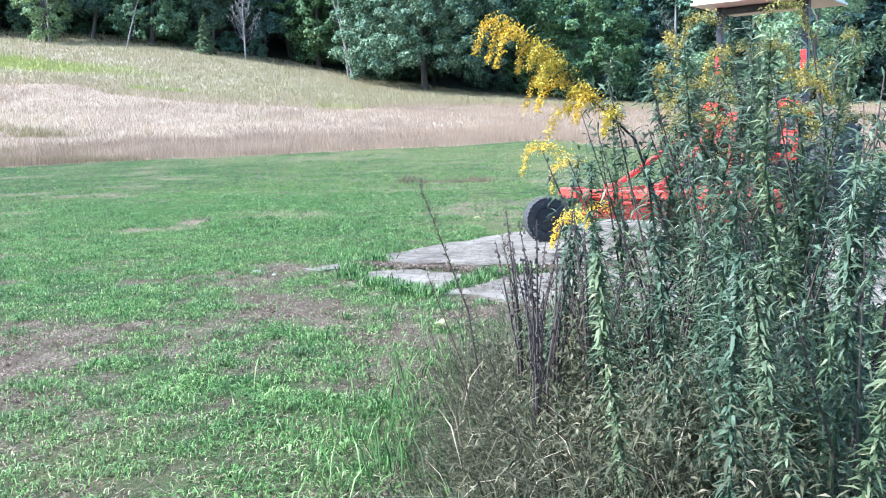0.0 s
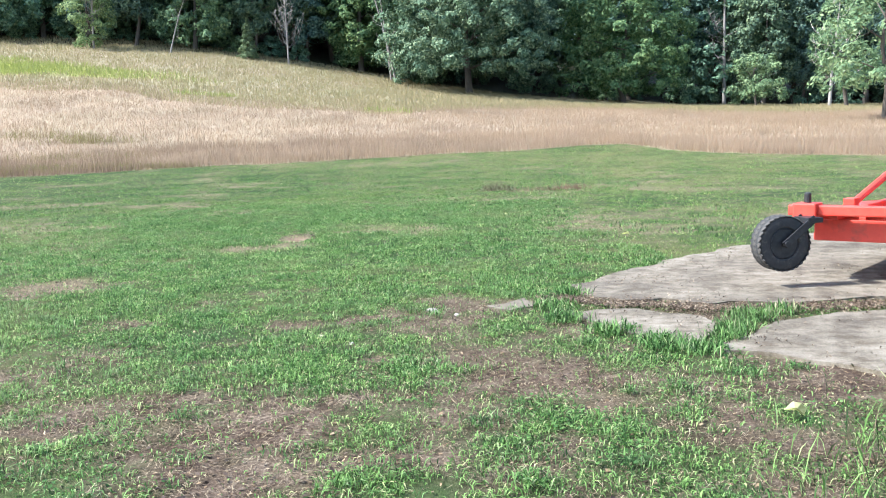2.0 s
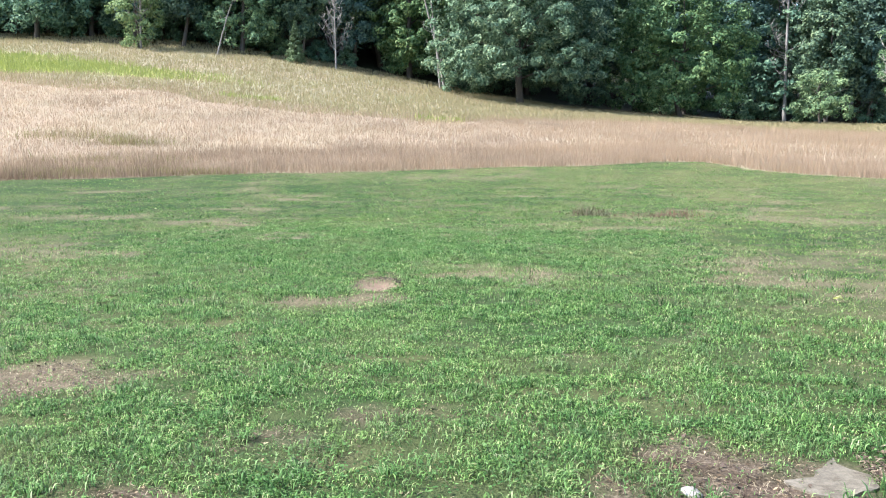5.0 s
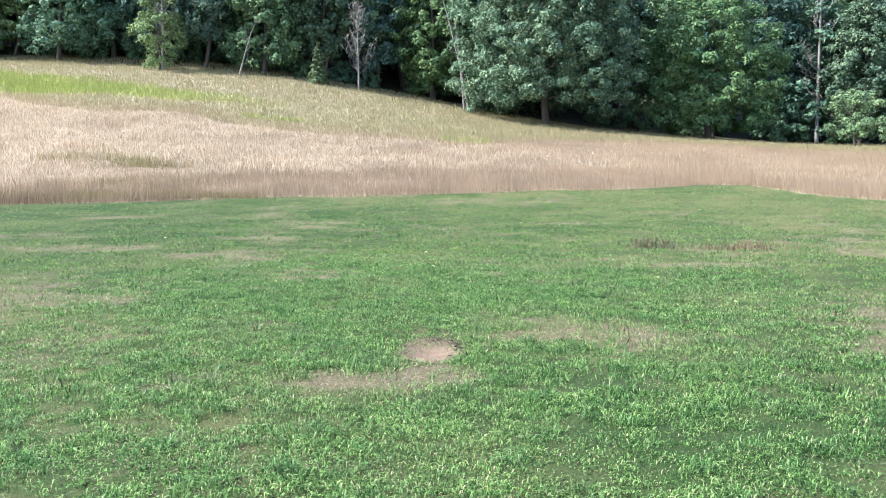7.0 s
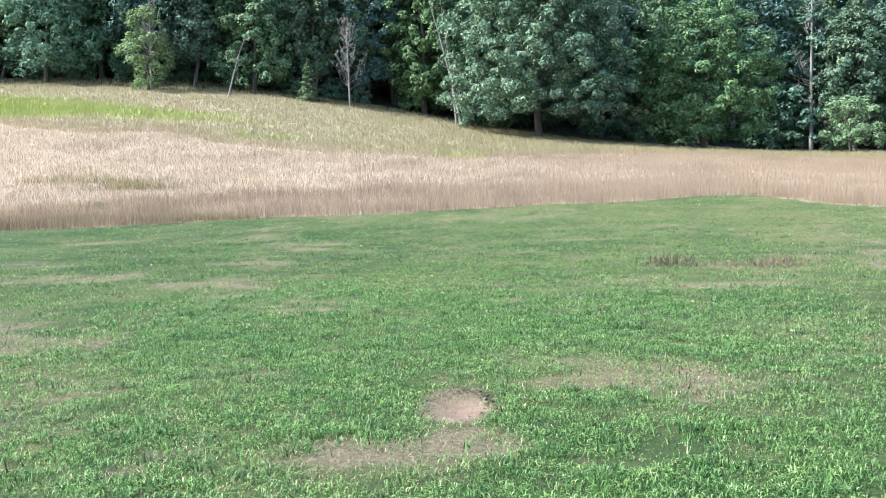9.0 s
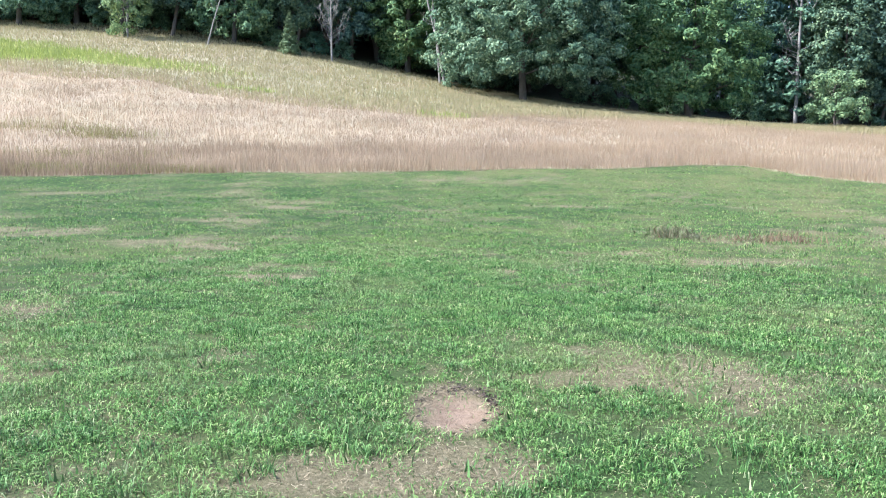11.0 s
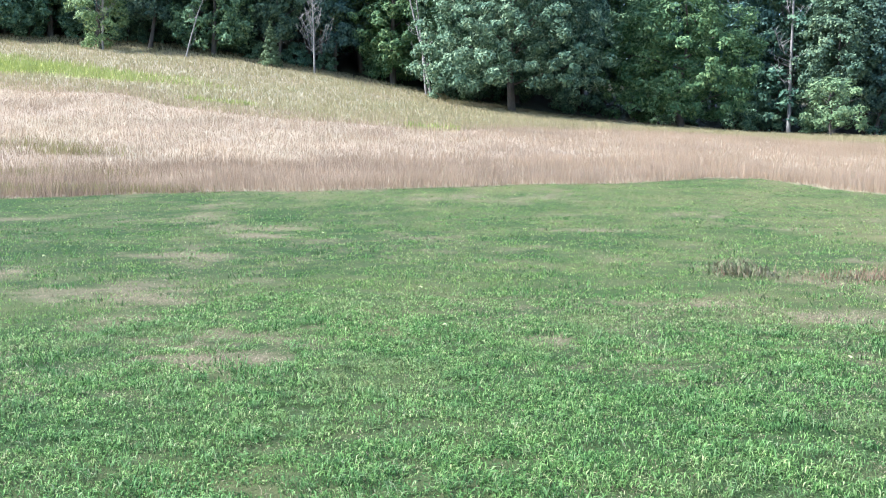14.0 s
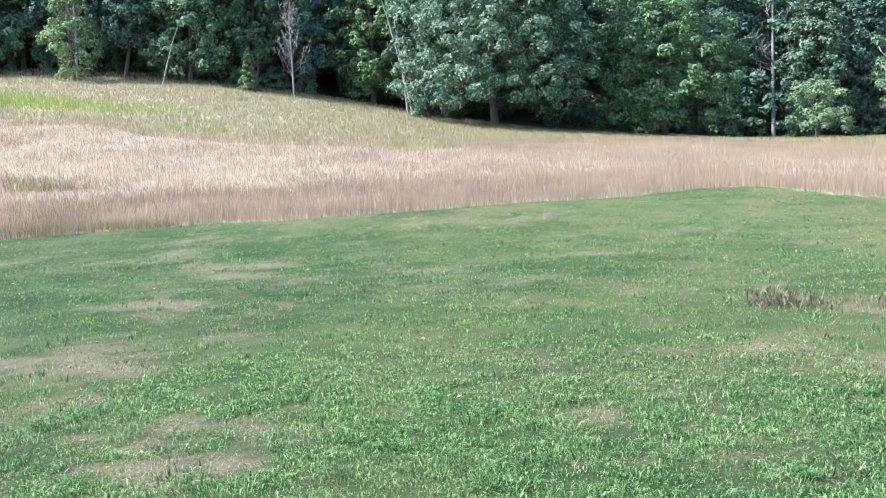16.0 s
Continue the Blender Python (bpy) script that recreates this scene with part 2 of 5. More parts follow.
M_UPPER = blade_mat("upper_meadow_blades", [(0.0, (0.235, 0.205, 0.146)), (0.5, (0.30, 0.265, 0.192)), (1.0, (0.245, 0.248, 0.158))], (0.85, 0.9, 0.8), 4.0, 0.35)
M_YELLOW = blade_mat("yellow_flower_blades", [(0.0, (0.28, 0.30, 0.085)), (0.6, (0.36, 0.37, 0.12)), (1.0, (0.24, 0.27, 0.105))], (0.9, 0.95, 0.8), 5.0, 0.3)
# Raised blue in the tree leaf colours below paints in distance haze.
M_OAK = blade_mat("oak_leaves", [(0.0, (0.053, 0.102, 0.070)), (0.5, (0.109, 0.183, 0.121)), (0.85, (0.203, 0.290, 0.192)), (1.0, (0.322, 0.405, 0.273))], (0.66, 0.80, 0.90), 3.0, 0.24)
M_MAPLE = blade_mat("maple_leaves", [(0.0, (0.060, 0.120, 0.054)), (0.5, (0.136, 0.226, 0.092)), (1.0, (0.278, 0.358, 0.150))], (0.66, 0.80, 0.86), 3.0, 0.27)
M_ASH = blade_mat("ash_leaves", [(0.0, (0.043, 0.084, 0.076)), (0.5, (0.092, 0.158, 0.124)), (1.0, (0.188, 0.270, 0.190))], (0.68, 0.8, 0.92), 4.0, 0.28)
M_WOODS = blade_mat("woodland_leaves", [(0.0, (0.065, 0.130, 0.092)), (0.5, (0.140, 0.238, 0.148)), (1.0, (0.267, 0.376, 0.215))], (0.68, 0.80, 0.88), 5.0, 0.28)
M_PALE = blade_mat("pale_leaves", [(0.0, (0.095, 0.163, 0.084)), (0.5, (0.169, 0.254, 0.126)), (1.0, (0.270, 0.345, 0.180))], (0.75, 0.85, 0.85), 2.0, 0.3)
M_NEEDLE = blade_mat("spruce_needles", [(0.0, (0.062, 0.108, 0.067)), (1.0, (0.159, 0.217, 0.128))], (0.8, 0.9, 0.9), 2.0, 0.15)
M_WEED = blade_mat("goldenrod_leaves", [(0.0, (0.052, 0.083, 0.048)), (0.45, (0.106, 0.149, 0.089)), (0.85, (0.179, 0.224, 0.150)), (1.0, (0.277, 0.280, 0.200))], (0.68, 0.78, 0.72), 0.35, 0.34)
M_GOLD = blade_mat("goldenrod_bloom", [(0.0, (0.42, 0.29, 0.03)), (0.5, (0.60, 0.44, 0.05)), (1.0, (0.72, 0.58, 0.12))], (0.92, 0.88, 0.75), 0.3, 0.35)
M_GREYWEED = blade_mat("grey_weed", [(0.0, (0.042, 0.050, 0.025)), (0.5, (0.098, 0.099, 0.052)), (0.85, (0.178, 0.162, 0.093)), (1.0, (0.289, 0.239, 0.156))], (0.66, 0.70, 0.66), 0.3, 0.3)
M_DARKWEED = two_scale("dark_dry_stem", (0.035, 0.026, 0.022), (0.10, 0.075, 0.06), 60, 9, 0.9)
M_BARK = two_scale("bark", (0.045, 0.038, 0.032), (0.13, 0.11, 0.09), 3.0, 0.5, 0.95, relief=0.7, depth=0.05, stretch=(3, 3, 0.5))
M_DEADWOOD = two_scale("bleached_wood", (0.15, 0.14, 0.13), (0.31, 0.29, 0.27), 3.0, 0.4, 0.9, relief=0.4, depth=0.03, stretch=(3, 3, 0.6))
M_GREYWOOD = two_scale("grey_bark", (0.16, 0.15, 0.13), (0.34, 0.32, 0.29), 3.0, 0.4, 0.9, relief=0.4, depth=0.03, stretch=(3, 3, 0.6))
M_RED = two_scale("orange_red_paint", (0.50, 0.036, 0.022), (0.64, 0.066, 0.042), 14, 2.2, 0.42, relief=0.08, depth=0.003, wear=(0.34, 0.05, 0.035))
M_RUBBER = two_scale("rubber", (0.016, 0.017, 0.018), (0.045, 0.045, 0.045), 22, 4, 0.8, relief=0.25, depth=0.004, wear=(0.085, 0.075, 0.062))
M_IRON = two_scale("dark_iron", (0.020, 0.021, 0.024), (0.055, 0.056, 0.060), 26, 5, 0.5, 0.6, relief=0.15, depth=0.002)
M_GREYMETAL = two_scale("grey_metal", (0.16, 0.17, 0.19), (0.28, 0.29, 0.31), 20, 4, 0.45, 0.5, relief=0.1, depth=0.002)
M_WHITE = two_scale("white_plastic", (0.68, 0.67, 0.64), (0.80, 0.79, 0.77), 12, 2, 0.45, relief=0.05)
M_LAMP = two_scale("red_lens", (0.42, 0.012, 0.012), (0.58, 0.03, 0.02), 40, 8, 0.2, relief=0.1)
M_STONE = two_scale("pale_stone", (0.20, 0.175, 0.15), (0.40, 0.37, 0.33), 30, 6, 0.9, relief=0.5)
M_LEAF = two_scale("fallen_leaf", (0.45, 0.48, 0.22), (0.62, 0.62, 0.34), 40, 8, 0.7, relief=0.2)


def ground_material():
    m, t, b = mat("ground", 0.95)

    def attr(name):
        n = t.nodes.new("ShaderNodeAttribute")
        n.attribute_name = name
        return n.outputs["Fac"]
    fine = tex(t, 42, 6, 0.7, "World")
    # Turf is darkened: the blades' shade on each other is put into its colour.
    turf = mix(t, 0.6, ramp(t, tex(t, 17, 6, 0.7, "World"), [(0.25, (0.020, 0.036, 0.013)), (0.6, (0.055, 0.080, 0.028)), (0.85, (0.15, 0.13, 0.07))]),
               ramp(t, tex(t, 0.45, 4, 0.6, "World"), [(0.35, (0.036, 0.070, 0.021)), (0.65, (0.11, 0.115, 0.05))]))
    moist = ramp(t, tex(t, 2.6, 6, 0.7, "World"), [(0.4, (0.42, 0.38, 0.36)), (0.62, (1.0, 1.0, 1.0))])
    earth = ramp(t, fine, [(0.3, (0.050, 0.034, 0.025)), (0.52, (0.165, 0.124, 0.092)), (0.75, (0.37, 0.312, 0.238))])
    thatch = ramp(t, tex(t, 30, 6, 0.75, "World"), [(0.3, (0.065, 0.056, 0.032)), (0.5, (0.165, 0.132, 0.084)), (0.75, (0.31, 0.255, 0.175))])
    clay = ramp(t, tex(t, 9, 5, 0.6, "World"), [(0.3, (0.18, 0.122, 0.085)), (0.7, (0.27, 0.196, 0.145))])
    hay = mix(t, 0.5, ramp(t, tex(t, 9, 5, 0.7, "World"), [(0.3, (0.235, 0.185, 0.13)), (0.7, (0.33, 0.27, 0.195))]), ramp(t, tex(t, 0.16, 4, 0.6, "World"), [(0.35, (0.26, 0.225, 0.15)), (0.65, (0.33, 0.265, 0.195))]))
    upper = mix(t, 0.55, ramp(t, tex(t, 2.2, 6, 0.75, "World"), [(0.3, (0.18, 0.15, 0.098)), (0.7, (0.30, 0.26, 0.18))]), ramp(t, tex(t, 0.12, 4, 0.6, "World"), [(0.38, (0.31, 0.26, 0.185)), (0.66, (0.25, 0.26, 0.15))]))
    bright = ramp(t, tex(t, 1.6, 6, 0.75, "World"), [(0.3, (0.25, 0.28, 0.06)), (0.7, (0.38, 0.38, 0.10))])
    forest = ramp(t, tex(t, 2.5, 5, 0.7, "World"), [(0.3, (0.03, 0.035, 0.02)), (0.7, (0.09, 0.08, 0.05))])
    turf = mix(t, 1.0, turf, tone_ramp(t), "MULTIPLY")
    hay = mix(t, 1.0, hay, tone_ramp(t, (0.62, 0.60, 0.58), (1.16, 1.15, 1.13)), "MULTIPLY")
    c = mix(t, attr("worn"), turf, mix(t, attr("thatch"), mix(t, 1.0, earth, moist, "MULTIPLY"), thatch))
    c = mix(t, attr("pit"), c, clay)
    c = mix(t, attr("hay"), c, hay)
    c = mix(t, attr("upper"), c, upper)
    c = mix(t, attr("bright"), c, bright)
    c = mix(t, attr("forest"), c, forest)
    t.links.new(c, b.inputs["Base Color"])
    bump(t, b, fine, 0.8, 0.04)
    b.inputs["Specular IOR Level"].default_value = 0.1
    return m


def concrete_material():
    """Weathered beige concrete: pale worn skin, dark grime, broom marks and fine grit."""
    m, t, b = mat("concrete", 0.95)
    base = ramp(t, tex(t, 1.1, 8, 0.7, "World"), [(0.32, (0.085, 0.072, 0.054)), (0.5, (0.20, 0.178, 0.140)), (0.7, (0.30, 0.275, 0.225))])
    grime = ramp(t, tex(t, 4.5, 8, 0.75, "World"), [(0.38, (0.42, 0.38, 0.32)), (0.58, (1.0, 1.0, 1.0))])
    marks = ramp(t, tex(t, 3.0, 5, 0.7, "World", (2.6, 5.0, 1.0)), [(0.36, (0.72, 0.69, 0.64)), (0.56, (1.0, 1.0, 1.0))])
    grit = ramp(t, tex(t, 70, 5, 0.75, "World"), [(0.3, (0.62, 0.60, 0.58)), (0.7, (1.18, 1.16, 1.12))])
    c = mix(t, 0.85, mix(t, 0.6, mix(t, 1.0, base, grime, "MULTIPLY"), marks, "MULTIPLY"), grit, "MULTIPLY")
    t.links.new(c, b.inputs["Base Color"])
    bump(t, b, tex(t, 45, 6, 0.75, "World"), 0.6, 0.006)
    return m


M_GROUND = ground_material()
M_CONCRETE = concrete_material()


# ---- mesh helpers ----
def mesh_np(name, verts, faces, material):
    me = bpy.data.meshes.new(name)
    k = faces.shape[1]
    me.vertices.add(len(verts))
    me.vertices.foreach_set("co", np.ascontiguousarray(verts, np.float32).ravel())
    me.loops.add(faces.size)
    me.loops.foreach_set("vertex_index", np.ascontiguousarray(faces, np.int32).ravel())
    me.polygons.add(len(faces))
    me.polygons.foreach_set("loop_start", np.arange(len(faces), dtype=np.int32) * k)
    me.update(calc_edges=True)
    me.materials.append(material)
    return me


def part(name, bm, material, parent=None, label="", smooth_angle=None):
    """Links a bmesh as one mesh object, under parent."""
    me = bpy.data.meshes.new(name)
    bmesh.ops.recalc_face_normals(bm, faces=bm.faces)
    bm.to_mesh(me)
    bm.free()
    me.materials.append(material)
    if smooth_angle:
        me.shade_smooth()
        me.set_sharp_from_angle(angle=radians(smooth_angle))
    ob = new(name, me)
    ob.parent = parent
    if label:
        tagged(ob, label)
    return ob


def box(bm, lo, hi, bevel=0.0, m=None):
    r = bmesh.ops.create_cube(bm, size=1)
    for v in r["verts"]:
        v.co = Vector([(l + h) / 2 + c * (h - l) for l, h, c in zip(lo, hi, v.co)])
    vs = r["verts"]
    if bevel:
        es = list({e for v in vs for e in v.link_edges})
        out = bmesh.ops.bevel(bm, geom=es, offset=bevel, segments=2, affect="EDGES", profile=0.6)
        vs = list({v for f in out["faces"] for v in f.verts} | {v for v in vs if v.is_valid})
    if m is not None:
        bmesh.ops.transform(bm, matrix=m, verts=vs)
    return vs


def tube(bm, pts, radii, sides=7, cap=True):
    """A tapered tube along a line of points."""
    rings = []
    pts = [Vector(p) for p in pts]
    for i, p in enumerate(pts):
        d = (pts[min(i + 1, len(pts) - 1)] - pts[max(i - 1, 0)]).normalized()
        u = d.cross(Vector((0.31, 0.95, 0.07))).normalized()
        w = d.cross(u)
        rings.append([bm.verts.new(p + (u * math.cos(a) + w * math.sin(a)) * radii[i]) for a in (2 * math.pi * k / sides for k in range(sides))])
    for a, b in zip(rings, rings[1:]):
        for k in range(sides):
            bm.faces.new((a[k], a[(k + 1) % sides], b[(k + 1) % sides], b[k]))
    if cap:
        bm.faces.new(rings[0][::-1])
        bm.faces.new(rings[-1])


def lathe(bm, profile, segments=32, m=None):
    """Turns (radius, offset) pairs round the y axis."""
    rings = [[bm.verts.new((r * math.cos(a), o, r * math.sin(a))) for a in (2 * math.pi * k / segments for k in range(segments))] for r, o in profile]
    for a, b in zip(rings, rings[1:]):
        for k in range(segments):
            bm.faces.new((a[k], a[(k + 1) % segments], b[(k + 1) % segments], b[k]))
    bm.faces.new(rings[0])
    bm.faces.new(rings[-1][::-1])
    if m is not None:
        bmesh.ops.transform(bm, matrix=m, verts=[v for r in rings for v in r])


def blades(x, y, z, h, w, lean, kite=True, droop=0.25, least=0.2, flat=0.0):
    """Blades of grass as verts and faces: a folded kite each, or one triangle."""
    n = len(x)
    a, l = rng.uniform(0, 2 * math.pi, n), rng.uniform(0, 2 * math.pi, n)
    a = np.where(rng.random(n) < flat, l + math.pi / 2, a)      # these show their face upwards
    k = lean * rng.uniform(least, 1.0, n)
    dx, dy = np.cos(l) * k, np.sin(l) * k
    sx, sy = np.cos(a) * w / 2, np.sin(a) * w / 2
    up = h * np.sqrt(np.clip(1 - k * k, 0.02, 1))
    if kite:
        mz, tz = up * 0.6, up * (1 - droop * k)
        base = np.stack([x, y, z - 0.01], 1)
        m1 = np.stack([x + dx * h * 0.42 + sx, y + dy * h * 0.42 + sy, z + mz], 1)
        m2 = np.stack([x + dx * h * 0.42 - sx, y + dy * h * 0.42 - sy, z + mz], 1)
        tip = np.stack([x + dx * h, y + dy * h, z + tz], 1)
        v = np.stack([base, m1, tip, m2], 1).reshape(-1, 3)
        i = np.arange(n)[:, None] * 4
        f = np.concatenate([i + np.array([0, 1, 3]), i + np.array([1, 2, 3])], 0)
        return v, f
    v = np.stack([np.stack([x + sx, y + sy, z - 0.02], 1), np.stack([x - sx, y - sy, z - 0.02], 1), np.stack([x + dx * h, y + dy * h, z + up], 1)], 1).reshape(-1, 3)
    return v, np.arange(n)[:, None] * 3 + np.array([0, 1, 2])


def stuff(name, v, f, material, label, category):
    me = mesh_np(name, v, f, material)
    if material in (M_LAWN, M_HAY):
        tone = (lawn_tone if material is M_LAWN else hay_tone)(v[:, 0], v[:, 1])
        me.attributes.new("tone", "FLOAT", "POINT").data.foreach_set("value", np.ascontiguousarray(tone, np.float32))
    return tagged(new(name, me), label, category, kind="stuff")


# ---- ground ----
def axis(*spans):
    out = []
    for a, b, step in spans:
        out.append(np.arange(a, b, step))
    return np.concatenate(out)


gx = axis((-1500, -300, 150), (-300, -100, 20), (-100, -24, 2.5), (-24, -12, 0.5), (-12, 9, 0.13), (9, 30, 0.5), (30, 100, 2.5), (100, 300, 20), (300, 1501, 150))
gy = axis((-1500, -300, 150), (-300, -40, 20), (-40, 0, 2.0), (0, 34, 0.13), (34, 66, 0.4), (66, 200, 2.5), (200, 400, 20), (400, 1501, 150))
GX, GY = np.meshgrid(gx, gy)
px, py = GX.ravel(), GY.ravel()
pz = height(px, py) - 0.05 * pit_mask(px, py)
nx = len(gx)
ii = (np.arange(len(gy) - 1)[:, None] * nx + np.arange(nx - 1)[None, :]).ravel()
gme = mesh_np("ground", np.stack([px, py, pz], 1), np.stack([ii, ii + 1, ii + nx + 1, ii + nx], 1), M_GROUND)
gme.shade_smooth()
edge = py - meadow_edge(px)
upper_edge = upper_line(px, py)
bright_strip = strip_share(px, py)
FOREST_Y = [126, 124, 132, 136, 126]
forest_edge = np.interp(px, [-90, -40, -12, 12, 60], FOREST_Y)
for key, val in (("worn", worn(px, py)), ("pit", pit_mask(px, py)), ("thatch", smooth(8.5, 11.5, py)), ("tone", np.where(edge > 0, hay_tone(px, py), lawn_tone(px, py))), ("hay", smooth(-0.3, 0.5, edge)), ("upper", smooth(-4, 5, py - upper_edge)),
                 ("bright", bright_strip), ("forest", smooth(-2, 3, py - forest_edge))):
    at = gme.attributes.new(key, "FLOAT", "POINT")
    at.data.foreach_set("value", np.ascontiguousarray(val, np.float32))
tagged(new("ground", gme), "mown green lawn with worn spots, rising into a dry meadow", "ground", kind="structure")


# ---- grass ----
def scatter(x0, x1, y0, y1, per_m2):
    n = int((x1 - x0) * (y1 - y0) * per_m2)
    return rng.uniform(x0, x1, n), rng.uniform(y0, y1, n)


SLABS = [[(1.23, 9.78), (1.63, 10.23), (2.0, 10.75), (2.86, 11.75), (3.55, 12.44), (4.3, 13.3), (7.5, 15.2), (10.5, 11.5), (7.2, 8.3), (3.6, 8.85), (2.84, 8.66), (2.14, 8.74), (1.81, 8.97), (1.47, 8.93), (1.3, 9.3)],
         [(1.05, 8.45), (1.26, 8.6), (1.65, 8.52), (1.98, 8.17), (2.03, 7.83), (1.86, 7.43), (1.67, 7.4), (1.42, 7.65), (1.22, 7.98), (1.07, 8.25)],
         [(1.83, 7.17), (2.12, 7.42), (2.54, 7.97), (2.87, 8.17), (3.6, 8.3), (6.6, 7.7), (5.6, 6.2), (3.2, 5.8), (2.2, 6.85)],
         [(0.41, 8.92), (0.75, 9.28), (0.9, 9.05), (0.8, 8.85), (0.61, 8.62)]]


def inside(x, y, poly):
    c = np.zeros(len(x), bool)
    for (ax, ay), (bx, by) in zip(poly, poly[1:] + poly[:1]):
        c ^= ((ay > y) != (by > y)) & (x < (bx - ax) * (y - ay) / (by - ay + 1e-9) + ax)
    return c


def on_slab(x, y):
    c = np.zeros(len(x), bool)
    for p in SLABS:
        c |= inside(x + 0.3 * (vnoise(x, y, 0.24, 12) - 0.5) + 0.12 * (vnoise(x, y, 0.07, 26) - 0.5), y + 0.3 * (vnoise(x, y, 0.24, 13) - 0.5) + 0.12 * (vnoise(x, y, 0.07, 27) - 0.5), p)
    return c


def lawn_blades(x, y, hmin, hmax, w, lean, kite):
    keep = (rng.random(len(x)) > worn(x, y) * 0.93) & ~on_slab(x, y) & (y < meadow_edge(x) + 0.5)
    tuft = 0.5 * vnoise(x, y, 0.11, 14) + 0.5 * vnoise(x, y, 0.27, 29)
    keep &= rng.random(len(x)) < 0.08 + 1.1 * smooth(0.24, 0.66, tuft)
    x, y, w, tuft = x[keep], y[keep], w[keep], tuft[keep]
    lush = np.clip(0.55 * vnoise(x, y, 0.5, 15) + 1.1 * (tuft - 0.3), 0, 1) ** 1.3
    h = (hmin + (hmax - hmin) * lush) * rng.uniform(0.6, 1.25, len(x))
    return blades(x, y, height(x, y), h, w * rng.uniform(0.6, 1.4, len(x)), lean, kite, 0.55, 0.62, 0.7)


def joined(sets):
    vs, fs, o = [], [], 0
    for v, f in sets:
        vs.append(v)
        fs.append(f + o)
        o += len(v)
    return np.concatenate(vs), np.concatenate(fs)


# The lawn thins out, and its blades widen, with the distance from the line walked.
cx, cy = [v.ravel() for v in np.meshgrid(np.arange(-26, 22, 0.5), np.arange(2.5, 60, 0.5))]
WALKED = np.interp(cy + 0.25, [0, 5, 10, 15], [1.5, -0.8, -2.1, -2.9])
away = 3.2 + 1.5 * np.maximum(0, np.abs(cx + 0.25 - WALKED) - 2.6) + 0.9 * np.maximum(0, cy - 20)
k = cy < meadow_edge(cx) + 1
cx, cy, away = cx[k], cy[k], away[k]
count = rng.poisson(0.25 * 6000 * (3.2 / away) ** 1.45)
x, y, far = np.repeat(cx, count), np.repeat(cy, count), np.repeat(away, count)
x, y, far = x + rng.uniform(0, 0.5, len(x)), y + rng.uniform(0, 0.5, len(x)), far + rng.uniform(-0.4, 0.4, len(x))
wide = 0.0054 * (np.maximum(far, 3.2) / 3.2) ** 0.72
close = far < 6.5
stuff("lawn_grass", *lawn_blades(x[close], y[close], 0.022, 0.088, wide[close] * 0.98, 0.985, True), M_LAWN, "short green lawn grass, thin in worn spots", "grass")
stuff("lawn_grass", *lawn_blades(x[~close], y[~close], 0.014, 0.062, wide[~close], 0.99, False), M_LAWN, "mown green lawn grass towards the meadow", "grass")


def clover(x0, x1, y0, y1, per_m2):
    """Small rounded leaves lying nearly flat, in patches."""
    x, y = scatter(x0, x1, y0, y1, per_m2)
    k = (rng.random(len(x)) < smooth(0.45, 0.75, vnoise(x, y, 0.7, 21) * 0.7 + vnoise(x, y, 0.2, 22) * 0.3)) & (rng.random(len(x)) > worn(x, y)) & ~on_slab(x, y)
    x, y = x[k], y[k]
    n = len(x)
    c = np.stack([x, y, height(x, y) + rng.uniform(0.015, 0.05, n)], 1)
    nor = np.array([0, 0, 1.0]) + rng.normal(0, 0.35, (n, 3))
    u = np.cross(nor, rng.normal(0, 1, (n, 3)))
    u /= np.linalg.norm(u, axis=1)[:, None]
    w = np.cross(nor, u)
    r = rng.uniform(0.005, 0.011, n)[:, None]
    v = np.stack([c - u * r, c + w * r * 0.8, c + u * r, c - w * r * 0.8], 1).reshape(-1, 3)
    i = np.arange(n)[:, None] * 4
    return v, np.concatenate([i + np.array([0, 1, 3]), i + np.array([1, 2, 3])], 0)


stuff("clover", *joined([clover(-6, 3.2, 2.6, 10, 800), clover(-7.5, 1.5, 10, 22, 450)]), M_CLOVER, "low clover leaves scattered through the lawn", "clover")

# taller tufts in loose clumps
sets = []
for cx, cy in zip(*scatter(-6.5, 2.4, 3, 22, 13)):
    bare = float(worn(np.array([cx]), np.array([cy]))[0])
    if on_slab(np.array([cx]), np.array([cy]))[0] or rng.random() < (0.8 if cy < 9.5 else 1.6) * bare:
        continue
    n = int(rng.integers(28, 95))
    r = rng.uniform(0.03, 0.09)
    x, y = rng.normal(cx, r, n), rng.normal(cy, r, n)
    sets.append(blades(x, y, height(x, y) + 0.012, rng.uniform(0.05, 0.11) * rng.uniform(0.5, 1.1, n), rng.uniform(0.0035, 0.0075, n), 0.98, True, 0.6, 0.55, 0.8))
for cx, cy in zip(*scatter(-13, 5, 13, 36, 2.2)):
    n = int(rng.integers(14, 40))
    r = rng.uniform(0.06, 0.16)
    x, y = rng.normal(cx, r, n), rng.normal(cy, r, n)
    k = ~on_slab(x, y) & (pit_mask(x, y) < 0.05)
    x, y, n = x[k], y[k], int(k.sum())
    if n:
        sets.append(blades(x, y, height(x, y), rng.uniform(0.05, 0.11) * rng.uniform(0.5, 1.1, n), rng.uniform(0.010, 0.022, n), 0.95, False, 0.3, 0.25))
stuff("lawn_tufts", *joined(sets), M_LAWN, "taller tufts of green grass in the lawn", "grass")

